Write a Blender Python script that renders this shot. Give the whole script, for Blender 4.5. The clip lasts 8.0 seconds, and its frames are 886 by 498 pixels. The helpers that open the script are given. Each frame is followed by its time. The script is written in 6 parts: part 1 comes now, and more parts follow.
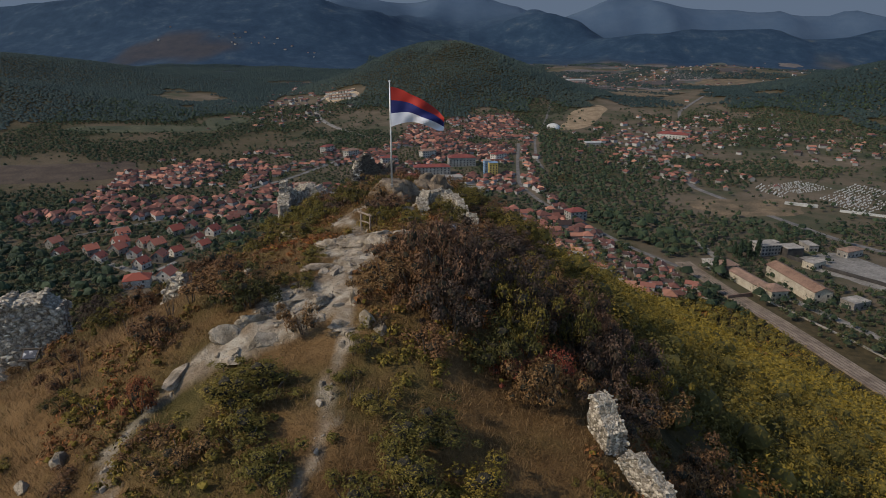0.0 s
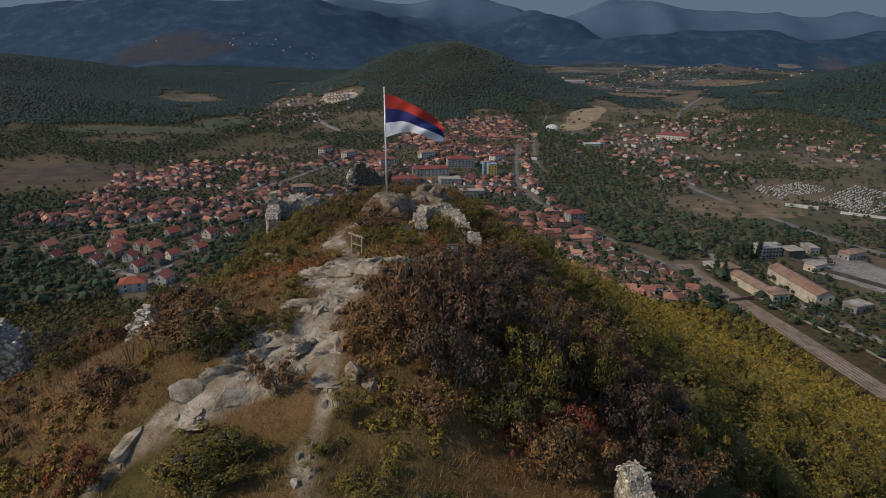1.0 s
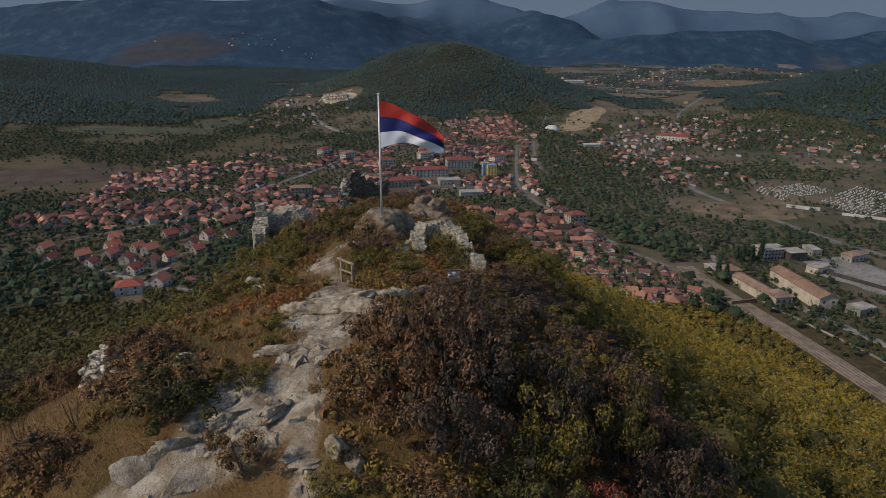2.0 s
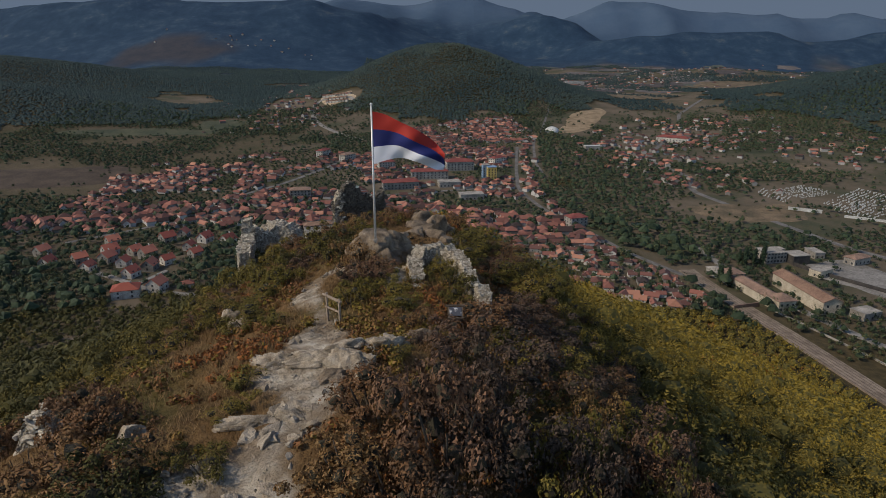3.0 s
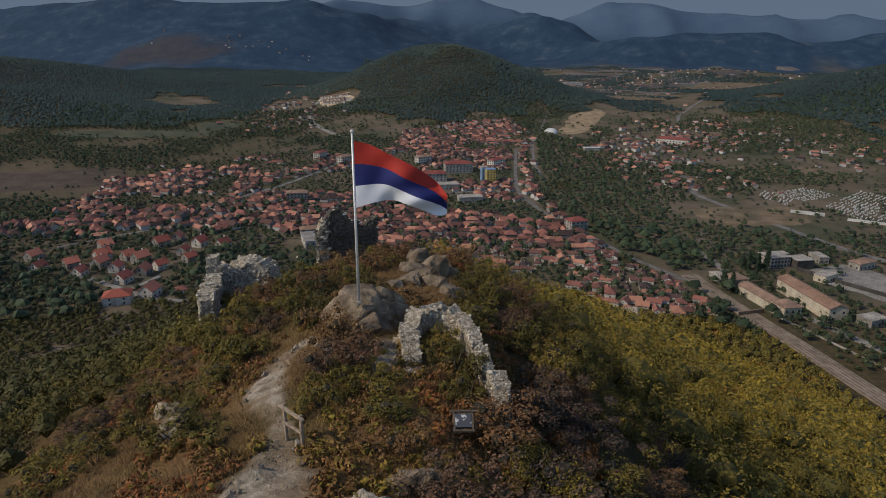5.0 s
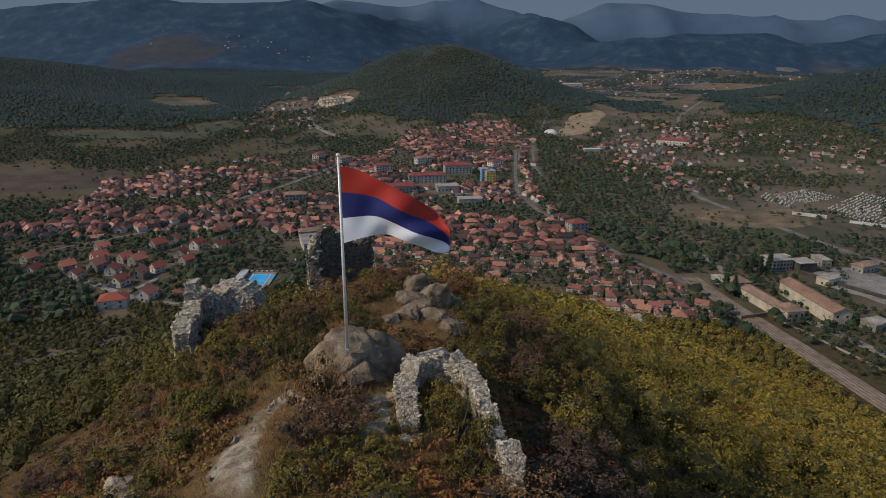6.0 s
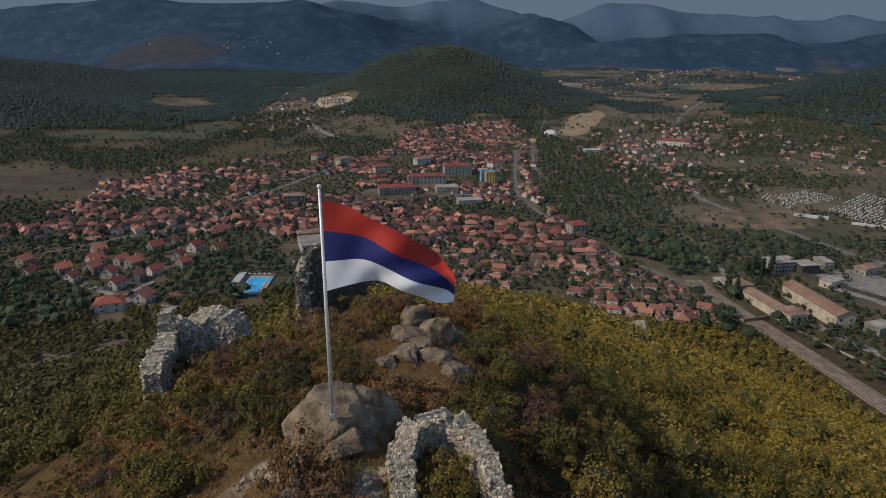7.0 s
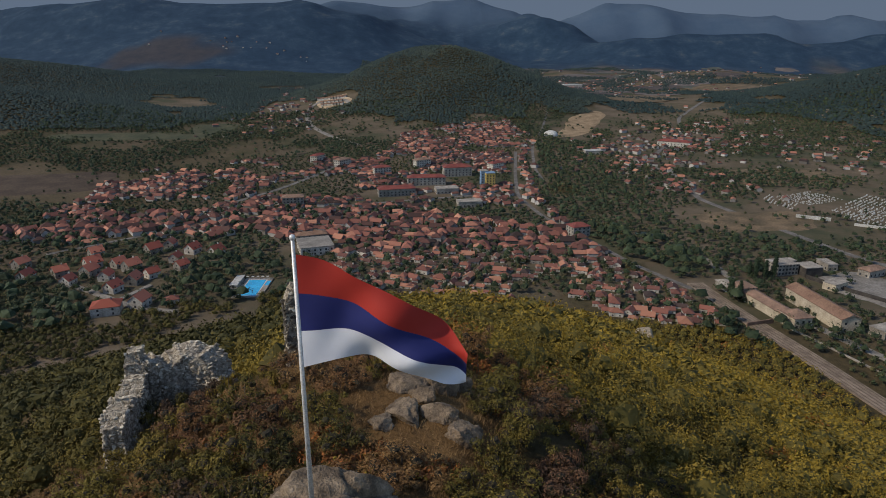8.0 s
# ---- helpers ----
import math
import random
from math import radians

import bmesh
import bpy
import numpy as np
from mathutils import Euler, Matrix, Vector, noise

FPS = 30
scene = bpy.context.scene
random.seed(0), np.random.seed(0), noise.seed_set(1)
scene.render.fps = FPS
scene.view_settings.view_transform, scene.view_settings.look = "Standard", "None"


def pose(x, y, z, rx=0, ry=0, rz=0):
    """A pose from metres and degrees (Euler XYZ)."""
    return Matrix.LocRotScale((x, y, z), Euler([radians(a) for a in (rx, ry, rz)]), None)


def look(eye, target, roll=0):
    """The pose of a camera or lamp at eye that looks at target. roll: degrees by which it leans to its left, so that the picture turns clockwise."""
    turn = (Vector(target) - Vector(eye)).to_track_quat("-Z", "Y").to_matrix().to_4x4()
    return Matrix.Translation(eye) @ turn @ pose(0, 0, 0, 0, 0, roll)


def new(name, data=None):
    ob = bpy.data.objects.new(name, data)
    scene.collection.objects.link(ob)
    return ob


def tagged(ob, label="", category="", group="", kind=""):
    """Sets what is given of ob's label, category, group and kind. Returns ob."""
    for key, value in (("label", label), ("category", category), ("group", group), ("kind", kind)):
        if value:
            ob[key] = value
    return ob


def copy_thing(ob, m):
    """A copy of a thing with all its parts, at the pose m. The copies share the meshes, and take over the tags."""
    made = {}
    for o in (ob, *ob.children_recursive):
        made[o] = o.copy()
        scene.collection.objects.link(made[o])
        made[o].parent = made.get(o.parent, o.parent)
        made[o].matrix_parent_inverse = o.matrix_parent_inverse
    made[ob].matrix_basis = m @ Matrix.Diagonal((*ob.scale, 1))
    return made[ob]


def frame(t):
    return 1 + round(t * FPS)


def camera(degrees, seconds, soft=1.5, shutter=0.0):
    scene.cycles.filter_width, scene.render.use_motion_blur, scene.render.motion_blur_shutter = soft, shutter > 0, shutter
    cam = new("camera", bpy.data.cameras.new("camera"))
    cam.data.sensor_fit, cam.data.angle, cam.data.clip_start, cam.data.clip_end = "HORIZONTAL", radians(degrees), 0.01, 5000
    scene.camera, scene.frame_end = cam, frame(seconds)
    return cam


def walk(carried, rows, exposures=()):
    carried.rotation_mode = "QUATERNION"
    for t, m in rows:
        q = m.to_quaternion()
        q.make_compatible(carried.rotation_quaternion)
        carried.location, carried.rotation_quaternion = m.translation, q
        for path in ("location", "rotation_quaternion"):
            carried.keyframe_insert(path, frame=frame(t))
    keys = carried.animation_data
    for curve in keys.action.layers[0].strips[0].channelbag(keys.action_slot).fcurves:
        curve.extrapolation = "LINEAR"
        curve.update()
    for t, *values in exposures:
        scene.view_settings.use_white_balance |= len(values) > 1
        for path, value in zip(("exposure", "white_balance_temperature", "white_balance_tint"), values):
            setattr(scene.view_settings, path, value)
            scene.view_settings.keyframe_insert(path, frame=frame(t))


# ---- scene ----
# World: z = 0 is the foot of the flagpole, y runs along the castle ridge towards the town.
cam = camera(70.2, 8.0, soft=0.6)
PATH = [
    (0.0, (1.144, -49.503, 10.84), (1.104, -47.603, 10.217), 0.1),
    (0.5, (1.055, -47.494, 10.922), (1.019, -45.594, 10.299), 0.1),
    (1.0, (0.998, -45.317, 11.002), (0.962, -43.416, 10.381), 0.1),
    (1.5, (0.928, -43.201, 11.031), (0.893, -41.3, 10.41), 0.1),
    (3.0, (0.738, -36.523, 11.247), (0.705, -34.62, 10.63), 0.1),
    (3.5, (0.666, -34.358, 11.309), (0.633, -32.455, 10.693), 0.1),
    (4.0, (0.559, -32.005, 11.386), (0.53, -30.102, 10.771), 0.1),
    (4.5, (0.475, -29.892, 11.476), (0.447, -27.989, 10.861), 0.1),
    (6.0, (0.251, -23.429, 11.917), (0.225, -21.526, 11.304), 0.15),
    (6.5, (0.158, -21.302, 12.02), (0.133, -19.398, 11.407), 0.15),
    (7.0, (0.062, -19.023, 12.159), (0.038, -17.119, 11.546), 0.15),
    (7.5, (-0.084, -16.836, 12.29), (-0.107, -14.932, 11.678), 0.15),
    (8.0, (-0.223, -14.371, 12.381), (-0.246, -12.467, 11.769), 0.1),
]
walk(cam, [(t, look(e, g, r)) for t, e, g, r in PATH], exposures=[(0.0, 0.0), (8.0, 0.0)])

# ---- light: clear autumn day, sun from the west over the left shoulder of the ridge ----
SUN = Vector((-0.90, -0.28, 0.80)).normalized()
world = bpy.data.worlds.new("sky")
scene.world = world
world.use_nodes = True
_n = world.node_tree.nodes
_sky = _n.new("ShaderNodeTexSky")
_sky.sky_type, _sky.sun_disc = "NISHITA", False
_sky.sun_elevation = math.asin(SUN.z)
_sky.sun_rotation = math.atan2(SUN.x, SUN.y)
_sky.altitude, _sky.dust_density = 400, 0.6
_n["Background"].inputs[1].default_value = 0.15
world.node_tree.links.new(_sky.outputs[0], _n["Background"].inputs[0])
_sun = bpy.data.lights.new("sun", "SUN")
_sun.energy, _sun.angle, _sun.color = 3.3, radians(0.6), (1.0, 0.85, 0.65)
sun = new("sun", _sun)
sun.matrix_world = look(SUN * 100, (0, 0, 0))


# ---- noise and terrain ----
def vnoise(x, y, seed=0):
    """Smooth lattice noise in 0..1 for arrays."""
    xi, yi = np.floor(x).astype(np.int64), np.floor(y).astype(np.int64)
    fx, fy = x - xi, y - yi
    fx, fy = fx * fx * (3 - 2 * fx), fy * fy * (3 - 2 * fy)

    def hsh(a, b):
        h = (a * 374761393 + b * 668265263 + seed * 974634721) & 0xFFFFFFFF
        h = ((h ^ (h >> 13)) * 1274126177) & 0xFFFFFFFF
        return ((h ^ (h >> 16)) & 0xFFFF) / 65535.0
    a, b = hsh(xi, yi), hsh(xi + 1, yi)
    c, d = hsh(xi, yi + 1), hsh(xi + 1, yi + 1)
    return (a * (1 - fx) + b * fx) * (1 - fy) + (c * (1 - fx) + d * fx) * fy


def fbm(x, y, size, seed=0, octaves=4):
    s, amp, tot = 0.0, 1.0, 0.0
    for k in range(octaves):
        s = s + amp * vnoise(x / size * 2 ** k, y / size * 2 ** k, seed + k)
        tot, amp = tot + amp, amp * 0.5
    return s / tot


def smooth(x, a, b):
    t = np.clip((x - a) / (b - a), 0, 1)
    return t * t * (3 - 2 * t)


RX = [0, 3, 10, 18, 28, 50, 100, 160, 270, 420, 900]
CREST_X = -3.0


def castle_hill(x, y):
    yc = np.clip(y, -70, 8)
    dx, dy = x - CREST_X, y - yc
    r = np.hypot(dx, dy) + 1e-6
    crest = np.interp(yc, [-70, -45, -34, -28, -25, -21, -15.9, -14.8, -10, -2, 8], [-14, -6, -3, -1.6, -0.45, 0.1, -0.15, 0.15, -0.9, -1.3, -2.2])
    east = np.interp(r, RX, [0, .4, 4.3, 12.0, 21, 35, 66, 104, 160, 240, 500])
    westn = np.interp(r, RX, [0, .2, 2.6, 9.0, 17, 29, 53, 82, 126, 175, 400])
    wests = np.interp(r, [0, 5, 9, 19, 22, 30, 50, 100, 160, 270, 420, 900], [0, .5, 1.5, 6.4, 8.2, 14, 27, 52, 82, 128, 175, 400])
    north = np.interp(r, RX, [0, .3, 1.6, 6.6, 13, 21, 42, 62, 116, 185, 400])
    ws = smooth(y, -2, -14)
    west = wests * ws + westn * (1 - ws)
    e = smooth(dx / r, -0.35, 0.35)
    side = east * e + west * (1 - e)
    n = np.clip(dy / r, 0, 1) ** 3
    terrace = 2.1 * np.exp(-((x - 8.3) / 3.6) ** 2 - ((y + 29.0) / 4.5) ** 2)
    return crest - (side * (1 - n) + north * n) + terrace


def ridge(x, y, y0, width, xs, tops):
    prof = sum(np.interp(x + k, xs, tops) for k in (-140, -70, 0, 70, 140)) / 5
    return prof * np.exp(-((y - y0 - 160 * (fbm(x, y, 900.0, 15, 2) - .5)) / width) ** 2)


def knoll(x, y, cx, cy, h, sx, sy, turn=0.0):
    c, s = math.cos(turn), math.sin(turn)
    u, v = (x - cx) * c + (y - cy) * s, -(x - cx) * s + (y - cy) * c
    return h * np.exp(-0.5 * ((u / sx) ** 2 + (v / sy) ** 2))


def middle_hill(x, y):
    gully = 1 - np.abs(fbm(x, y, 230.0, 61, 3) * 2 - 1)
    body = np.exp(-0.5 * (((x + 45) / 198) ** 2 + ((y - 1720) / 255) ** 2) ** 1.1)
    return body * (136 - 34 * (gully - 0.6)) + 22 * np.exp(-0.5 * (((x - 190) / 120) ** 2 + ((y - 1560) / 130) ** 2))


def valley(x, y):
    z = np.interp(y, [-2000, 0, 700, 2200, 3200, 4000, 5200], [-150, -150, -150, -112, -95, -60, -40])
    rough = fbm(x, y, 480.0, 5, 3)
    far = smooth(y, 1200, 3000)
    z = z + middle_hill(x, y)
    z = z + knoll(x, y, -1120, 1350, 70, 250, 150, -0.15)
    z = z + knoll(x, y, -1560, 2010, 95, 430, 200, -0.1)
    z = z + knoll(x, y, -1250, 3020, 85, 420, 190)
    z = z + knoll(x, y, 1330, 1420, 150, 370, 240, -0.1)
    z = z + knoll(x, y, 950, 2350, 22, 250, 160)
    if np.max(y) < 1500:
        return z + (rough - 0.5) * (5 + 55 * far)
    z = z + ridge(x, y, 3650, 480, [-4200, -2440, -1810, -1400, -900, -600, -330, -50, 300], [120, 235, 335, 318, 300, 258, 150, 40, 0])
    z = z + ridge(x, y, 4500, 420, [-3500, -1400, -731, -350, 0, 263, 420, 560, 800], [200, 280, 350, 300, 320, 350, 280, 230, 0])
    z = z + ridge(x, y, 4000, 250, [250, 430, 591, 760, 950], [0, 170, 265, 150, 0])
    z = z + ridge(x, y, 4750, 380, [600, 800, 947, 1150, 1340, 1700, 1972, 2300, 2599, 3029, 3600, 4500], [0, 250, 345, 310, 330, 268, 275, 250, 264, 220, 230, 300])
    z = z + ridge(x, y, 3550, 230, [500, 850, 1150, 1500, 1720, 2000, 2400, 3200], [0, 120, 175, 160, 110, 110, 150, 260])
    fold = 1 - np.abs(fbm(x, y, 620.0, 25, 3) * 2 - 1)
    z = z + (rough - 0.5) * (5 + 55 * far) + (fold - 0.72) * 130 * smooth(y, 2900, 3700)
    return z


def height(x, y):
    x, y = np.asarray(x, float), np.asarray(y, float)
    a, b = castle_hill(x, y), valley(x, y)
    near = np.exp(-((x + 3) ** 2 + (y + 5) ** 2) / 120.0 ** 2)
    a = a + near * ((fbm(x, y, 5.0, 11, 4) - 0.5) * 0.5 + (fbm(x, y, 28.0, 21, 3) - 0.5) * 0.5)
    return 0.5 * (a + b + np.sqrt((a - b) ** 2 + 64.0))


def hz(x, y):
    return float(height(np.array([x]), np.array([y]))[0])


def polydist(x, y, pts):
    """Distance of points to a polyline, and the width interpolated along it."""
    best, wid = np.full(x.shape, 1e9), np.zeros(x.shape)
    for (x0, y0, w0), (x1, y1, w1) in zip(pts[:-1], pts[1:]):
        t = np.clip(((x - x0) * (x1 - x0) + (y - y0) * (y1 - y0)) / ((x1 - x0) ** 2 + (y1 - y0) ** 2), 0, 1)
        d = np.hypot(x - x0 - t * (x1 - x0), y - y0 - t * (y1 - y0))
        w = w0 + t * (w1 - w0)
        hit = d - w < best - wid
        best, wid = np.where(hit, d, best), np.where(hit, w, wid)
    return best, wid


# bare limestone and trodden tracks on the ridge: x, y, half width
TRACKS = [
    [(-6.4, -0.3, .35), (-7.3, -2.0, .42), (-7.2, -5.6, .75), (-6.0, -7.6, .4), (-5.4, -8.9, .5), (-5.2, -10.8, .8), (-4.7, -13.0, 1.5), (-4.6, -14.4, 1.5), (-4.6, -15.4, 2.2), (-3.9, -16.9, 1.2), (-4.2, -18.8, 1.0),
     (-4.75, -21.0, .85), (-5.4, -22.2, 1.6), (-6.1, -23.6, 1.9), (-6.8, -25.0, 1.25), (-8.6, -26.0, 0.8), (-10.5, -28.2, .28), (-11.3, -30.5, .22), (-10.0, -33.5, .22)],
    [(-4.2, -22.5, .6), (-3.7, -24.4, .4), (-3.3, -26.3, .26), (-3.8, -28.3, .22), (-3.3, -30.3, .2), (-3.7, -32.2, .2), (-4.4, -36.0, .2)],
    [(-2.6, -1.4, .45), (-2.3, -3.4, .35), (-2.6, -5.0, .25)],
    [(-11.0, -5.2, .5), (-10.6, -6.6, .35), (-10.4, -8.0, .2)],
]


def bare(x, y):
    m = np.zeros(np.shape(x))
    wob = (fbm(x, y, 1.7, 41, 3) - 0.5) * 1.3
    for tr in TRACKS:
        d, w = polydist(x, y, tr)
        m = np.maximum(m, np.minimum(1, .4 + 1.1 * w) - np.minimum(1, .4 + 1.1 * w) * smooth(d + wob * np.minimum(1, w * .9), w * 0.7, w * 1.05 + 0.06))
    return m


# ---- materials ----
def mat(name, c1, c2, size=1.0, rough=0.9, bump=0.3, metal=0.0, fine=7.0, shift=0.0, dist=0.02, ramp=(0.35, 0.65), local=False, c3=None, grain=(0.72, 1.25)):
    """A surface of two colours mixed at two scales, with fine relief. shift: how far the tone differs from object to object."""
    m = bpy.data.materials.new(name)
    m.use_nodes = True
    nt, ln = m.node_tree, m.node_tree.links
    bs = nt.nodes["Principled BSDF"]
    if local:
        src = nt.nodes.new("ShaderNodeTexCoord").outputs["Object"]
    else:
        src = nt.nodes.new("ShaderNodeNewGeometry").outputs["Position"]
    n1, n2 = nt.nodes.new("ShaderNodeTexNoise"), nt.nodes.new("ShaderNodeTexNoise")
    n1.inputs["Scale"].default_value, n1.inputs["Detail"].default_value = 1.0 / size, 6
    n2.inputs["Scale"].default_value, n2.inputs["Detail"].default_value = fine / size, 4
    ln.new(src, n1.inputs["Vector"]), ln.new(src, n2.inputs["Vector"])
    cr = nt.nodes.new("ShaderNodeValToRGB")
    cr.color_ramp.elements[0].position, cr.color_ramp.elements[1].position = ramp
    cr.color_ramp.elements[0].color, cr.color_ramp.elements[1].color = (*c1, 1), (*c2, 1)
    if c3:
        e = cr.color_ramp.elements.new(min(0.98, ramp[1] + 0.12))
        e.color = (*c3, 1)
    ln.new(n1.outputs[0], cr.inputs[0])
    mr = nt.nodes.new("ShaderNodeMapRange")
    mr.inputs["From Min"].default_value, mr.inputs["From Max"].default_value = 0.3, 0.7
    mr.inputs["To Min"].default_value, mr.inputs["To Max"].default_value = grain
    ln.new(n2.outputs[0], mr.inputs[0])
    hs = nt.nodes.new("ShaderNodeHueSaturation")
    ln.new(cr.outputs[0], hs.inputs["Color"])
    val = mr.outputs[0]
    if shift:
        oi = nt.nodes.new("ShaderNodeObjectInfo")
        m2 = nt.nodes.new("ShaderNodeMapRange")
        m2.inputs["To Min"].default_value, m2.inputs["To Max"].default_value = 1 - shift, 1 + shift
        ln.new(oi.outputs["Random"], m2.inputs[0])
        mu = nt.nodes.new("ShaderNodeMath")
        mu.operation = "MULTIPLY"
        ln.new(val, mu.inputs[0]), ln.new(m2.outputs[0], mu.inputs[1])
        val = mu.outputs[0]
    ln.new(val, hs.inputs["Value"])
    ln.new(hs.outputs[0], bs.inputs["Base Color"])
    bs.inputs["Roughness"].default_value, bs.inputs["Metallic"].default_value = rough, metal
    bs.inputs["Specular IOR Level"].default_value = 0.25
    if bump:
        bp = nt.nodes.new("ShaderNodeBump")
        bp.inputs["Strength"].default_value, bp.inputs["Distance"].default_value = bump, dist
        ln.new(n2.outputs[0], bp.inputs["Height"]), ln.new(bp.outputs[0], bs.inputs["Normal"])
    return m


def rubble_mat(name, dark, pale, cell=0.16):
    """Packed rubble: uneven stones in recessed mortar."""
    m = bpy.data.materials.new(name)
    m.use_nodes = True
    nt, ln = m.node_tree, m.node_tree.links
    bs = nt.nodes["Principled BSDF"]
    pos = nt.nodes.new("ShaderNodeNewGeometry").outputs["Position"]
    wob = nt.nodes.new("ShaderNodeTexNoise")
    wob.inputs["Scale"].default_value, wob.inputs["Detail"].default_value = 4.0, 5
    ln.new(pos, wob.inputs["Vector"])
    ad = nt.nodes.new("ShaderNodeVectorMath")
    ad.operation = "MULTIPLY_ADD"
    ln.new(wob.outputs[1], ad.inputs[0])
    ad.inputs[1].default_value = (0.16, 0.16, 0.16)
    ln.new(pos, ad.inputs[2])
    vo = nt.nodes.new("ShaderNodeTexVoronoi")
    vo.inputs["Scale"].default_value = 1.0 / cell
    ln.new(ad.outputs[0], vo.inputs["Vector"])
    ve = nt.nodes.new("ShaderNodeTexVoronoi")
    ve.feature = "DISTANCE_TO_EDGE"
    ve.inputs["Scale"].default_value = 1.0 / cell
    ln.new(ad.outputs[0], ve.inputs["Vector"])
    cr = nt.nodes.new("ShaderNodeValToRGB")
    cr.color_ramp.elements[0].color, cr.color_ramp.elements[1].color = (*dark, 1), (*pale, 1)
    sp = nt.nodes.new("ShaderNodeSeparateColor")
    ln.new(vo.outputs["Color"], sp.inputs[0]), ln.new(sp.outputs[0], cr.inputs[0])
    jr = nt.nodes.new("ShaderNodeMapRange")
    jr.inputs["From Max"].default_value = 0.12
    jr.inputs["To Min"].default_value = 0.62
    ln.new(ve.outputs["Distance"], jr.inputs[0])
    hs = nt.nodes.new("ShaderNodeHueSaturation")
    ln.new(cr.outputs[0], hs.inputs["Color"]), ln.new(jr.outputs[0], hs.inputs["Value"])
    ln.new(hs.outputs[0], bs.inputs["Base Color"])
    bs.inputs["Roughness"].default_value, bs.inputs["Specular IOR Level"].default_value = 0.95, 0.15
    bp = nt.nodes.new("ShaderNodeBump")
    bp.inputs["Strength"].default_value, bp.inputs["Distance"].default_value = 1.0, 0.12
    ln.new(ve.outputs["Distance"], bp.inputs["Height"]), ln.new(bp.outputs[0], bs.inputs["Normal"])
    return m


def leaf_mat(name, stops, rough=0.75, vary=0.35, attr=None):
    """Leaves: the tone differs from leaf to leaf and from plant to plant."""
    m = bpy.data.materials.new(name)
    m.use_nodes = True
    nt, ln = m.node_tree, m.node_tree.links
    bs = nt.nodes["Principled BSDF"]
    geo = nt.nodes.new("ShaderNodeNewGeometry")
    cr = nt.nodes.new("ShaderNodeValToRGB")
    els = cr.color_ramp.elements
    els[0].position, els[0].color = stops[0][0], (*stops[0][1], 1)
    els[1].position, els[1].color = stops[-1][0], (*stops[-1][1], 1)
    for p, c in stops[1:-1]:
        els.new(p).color = (*c, 1)
    if attr:
        at = nt.nodes.new("ShaderNodeAttribute")
        at.attribute_name = attr
        base = at.outputs["Fac"]
    else:
        base = nt.nodes.new("ShaderNodeObjectInfo").outputs["Random"]
    ad = nt.nodes.new("ShaderNodeMath")
    ad.operation = "MULTIPLY_ADD"
    sub = nt.nodes.new("ShaderNodeMath")
    sub.operation = "SUBTRACT"
    ln.new(geo.outputs["Random Per Island"], sub.inputs[0])
    sub.inputs[1].default_value = 0.5
    ln.new(sub.outputs[0], ad.inputs[0])
    ad.inputs[1].default_value = vary
    ln.new(base, ad.inputs[2])
    ln.new(ad.outputs[0], cr.inputs[0])
    mr = nt.nodes.new("ShaderNodeMapRange")
    mr.inputs["To Min"].default_value, mr.inputs["To Max"].default_value = 0.68 if vary > .19 else 0.82, 1.3 if vary > .19 else 1.15
    ln.new(geo.outputs["Random Per Island"], mr.inputs[0])
    hs = nt.nodes.new("ShaderNodeHueSaturation")
    ln.new(cr.outputs[0], hs.inputs["Color"]), ln.new(mr.outputs[0], hs.inputs["Value"])
    ln.new(hs.outputs[0], bs.inputs["Base Color"])
    bs.inputs["Roughness"].default_value = rough
    bs.inputs["Specular IOR Level"].default_value = 0.15
    return m


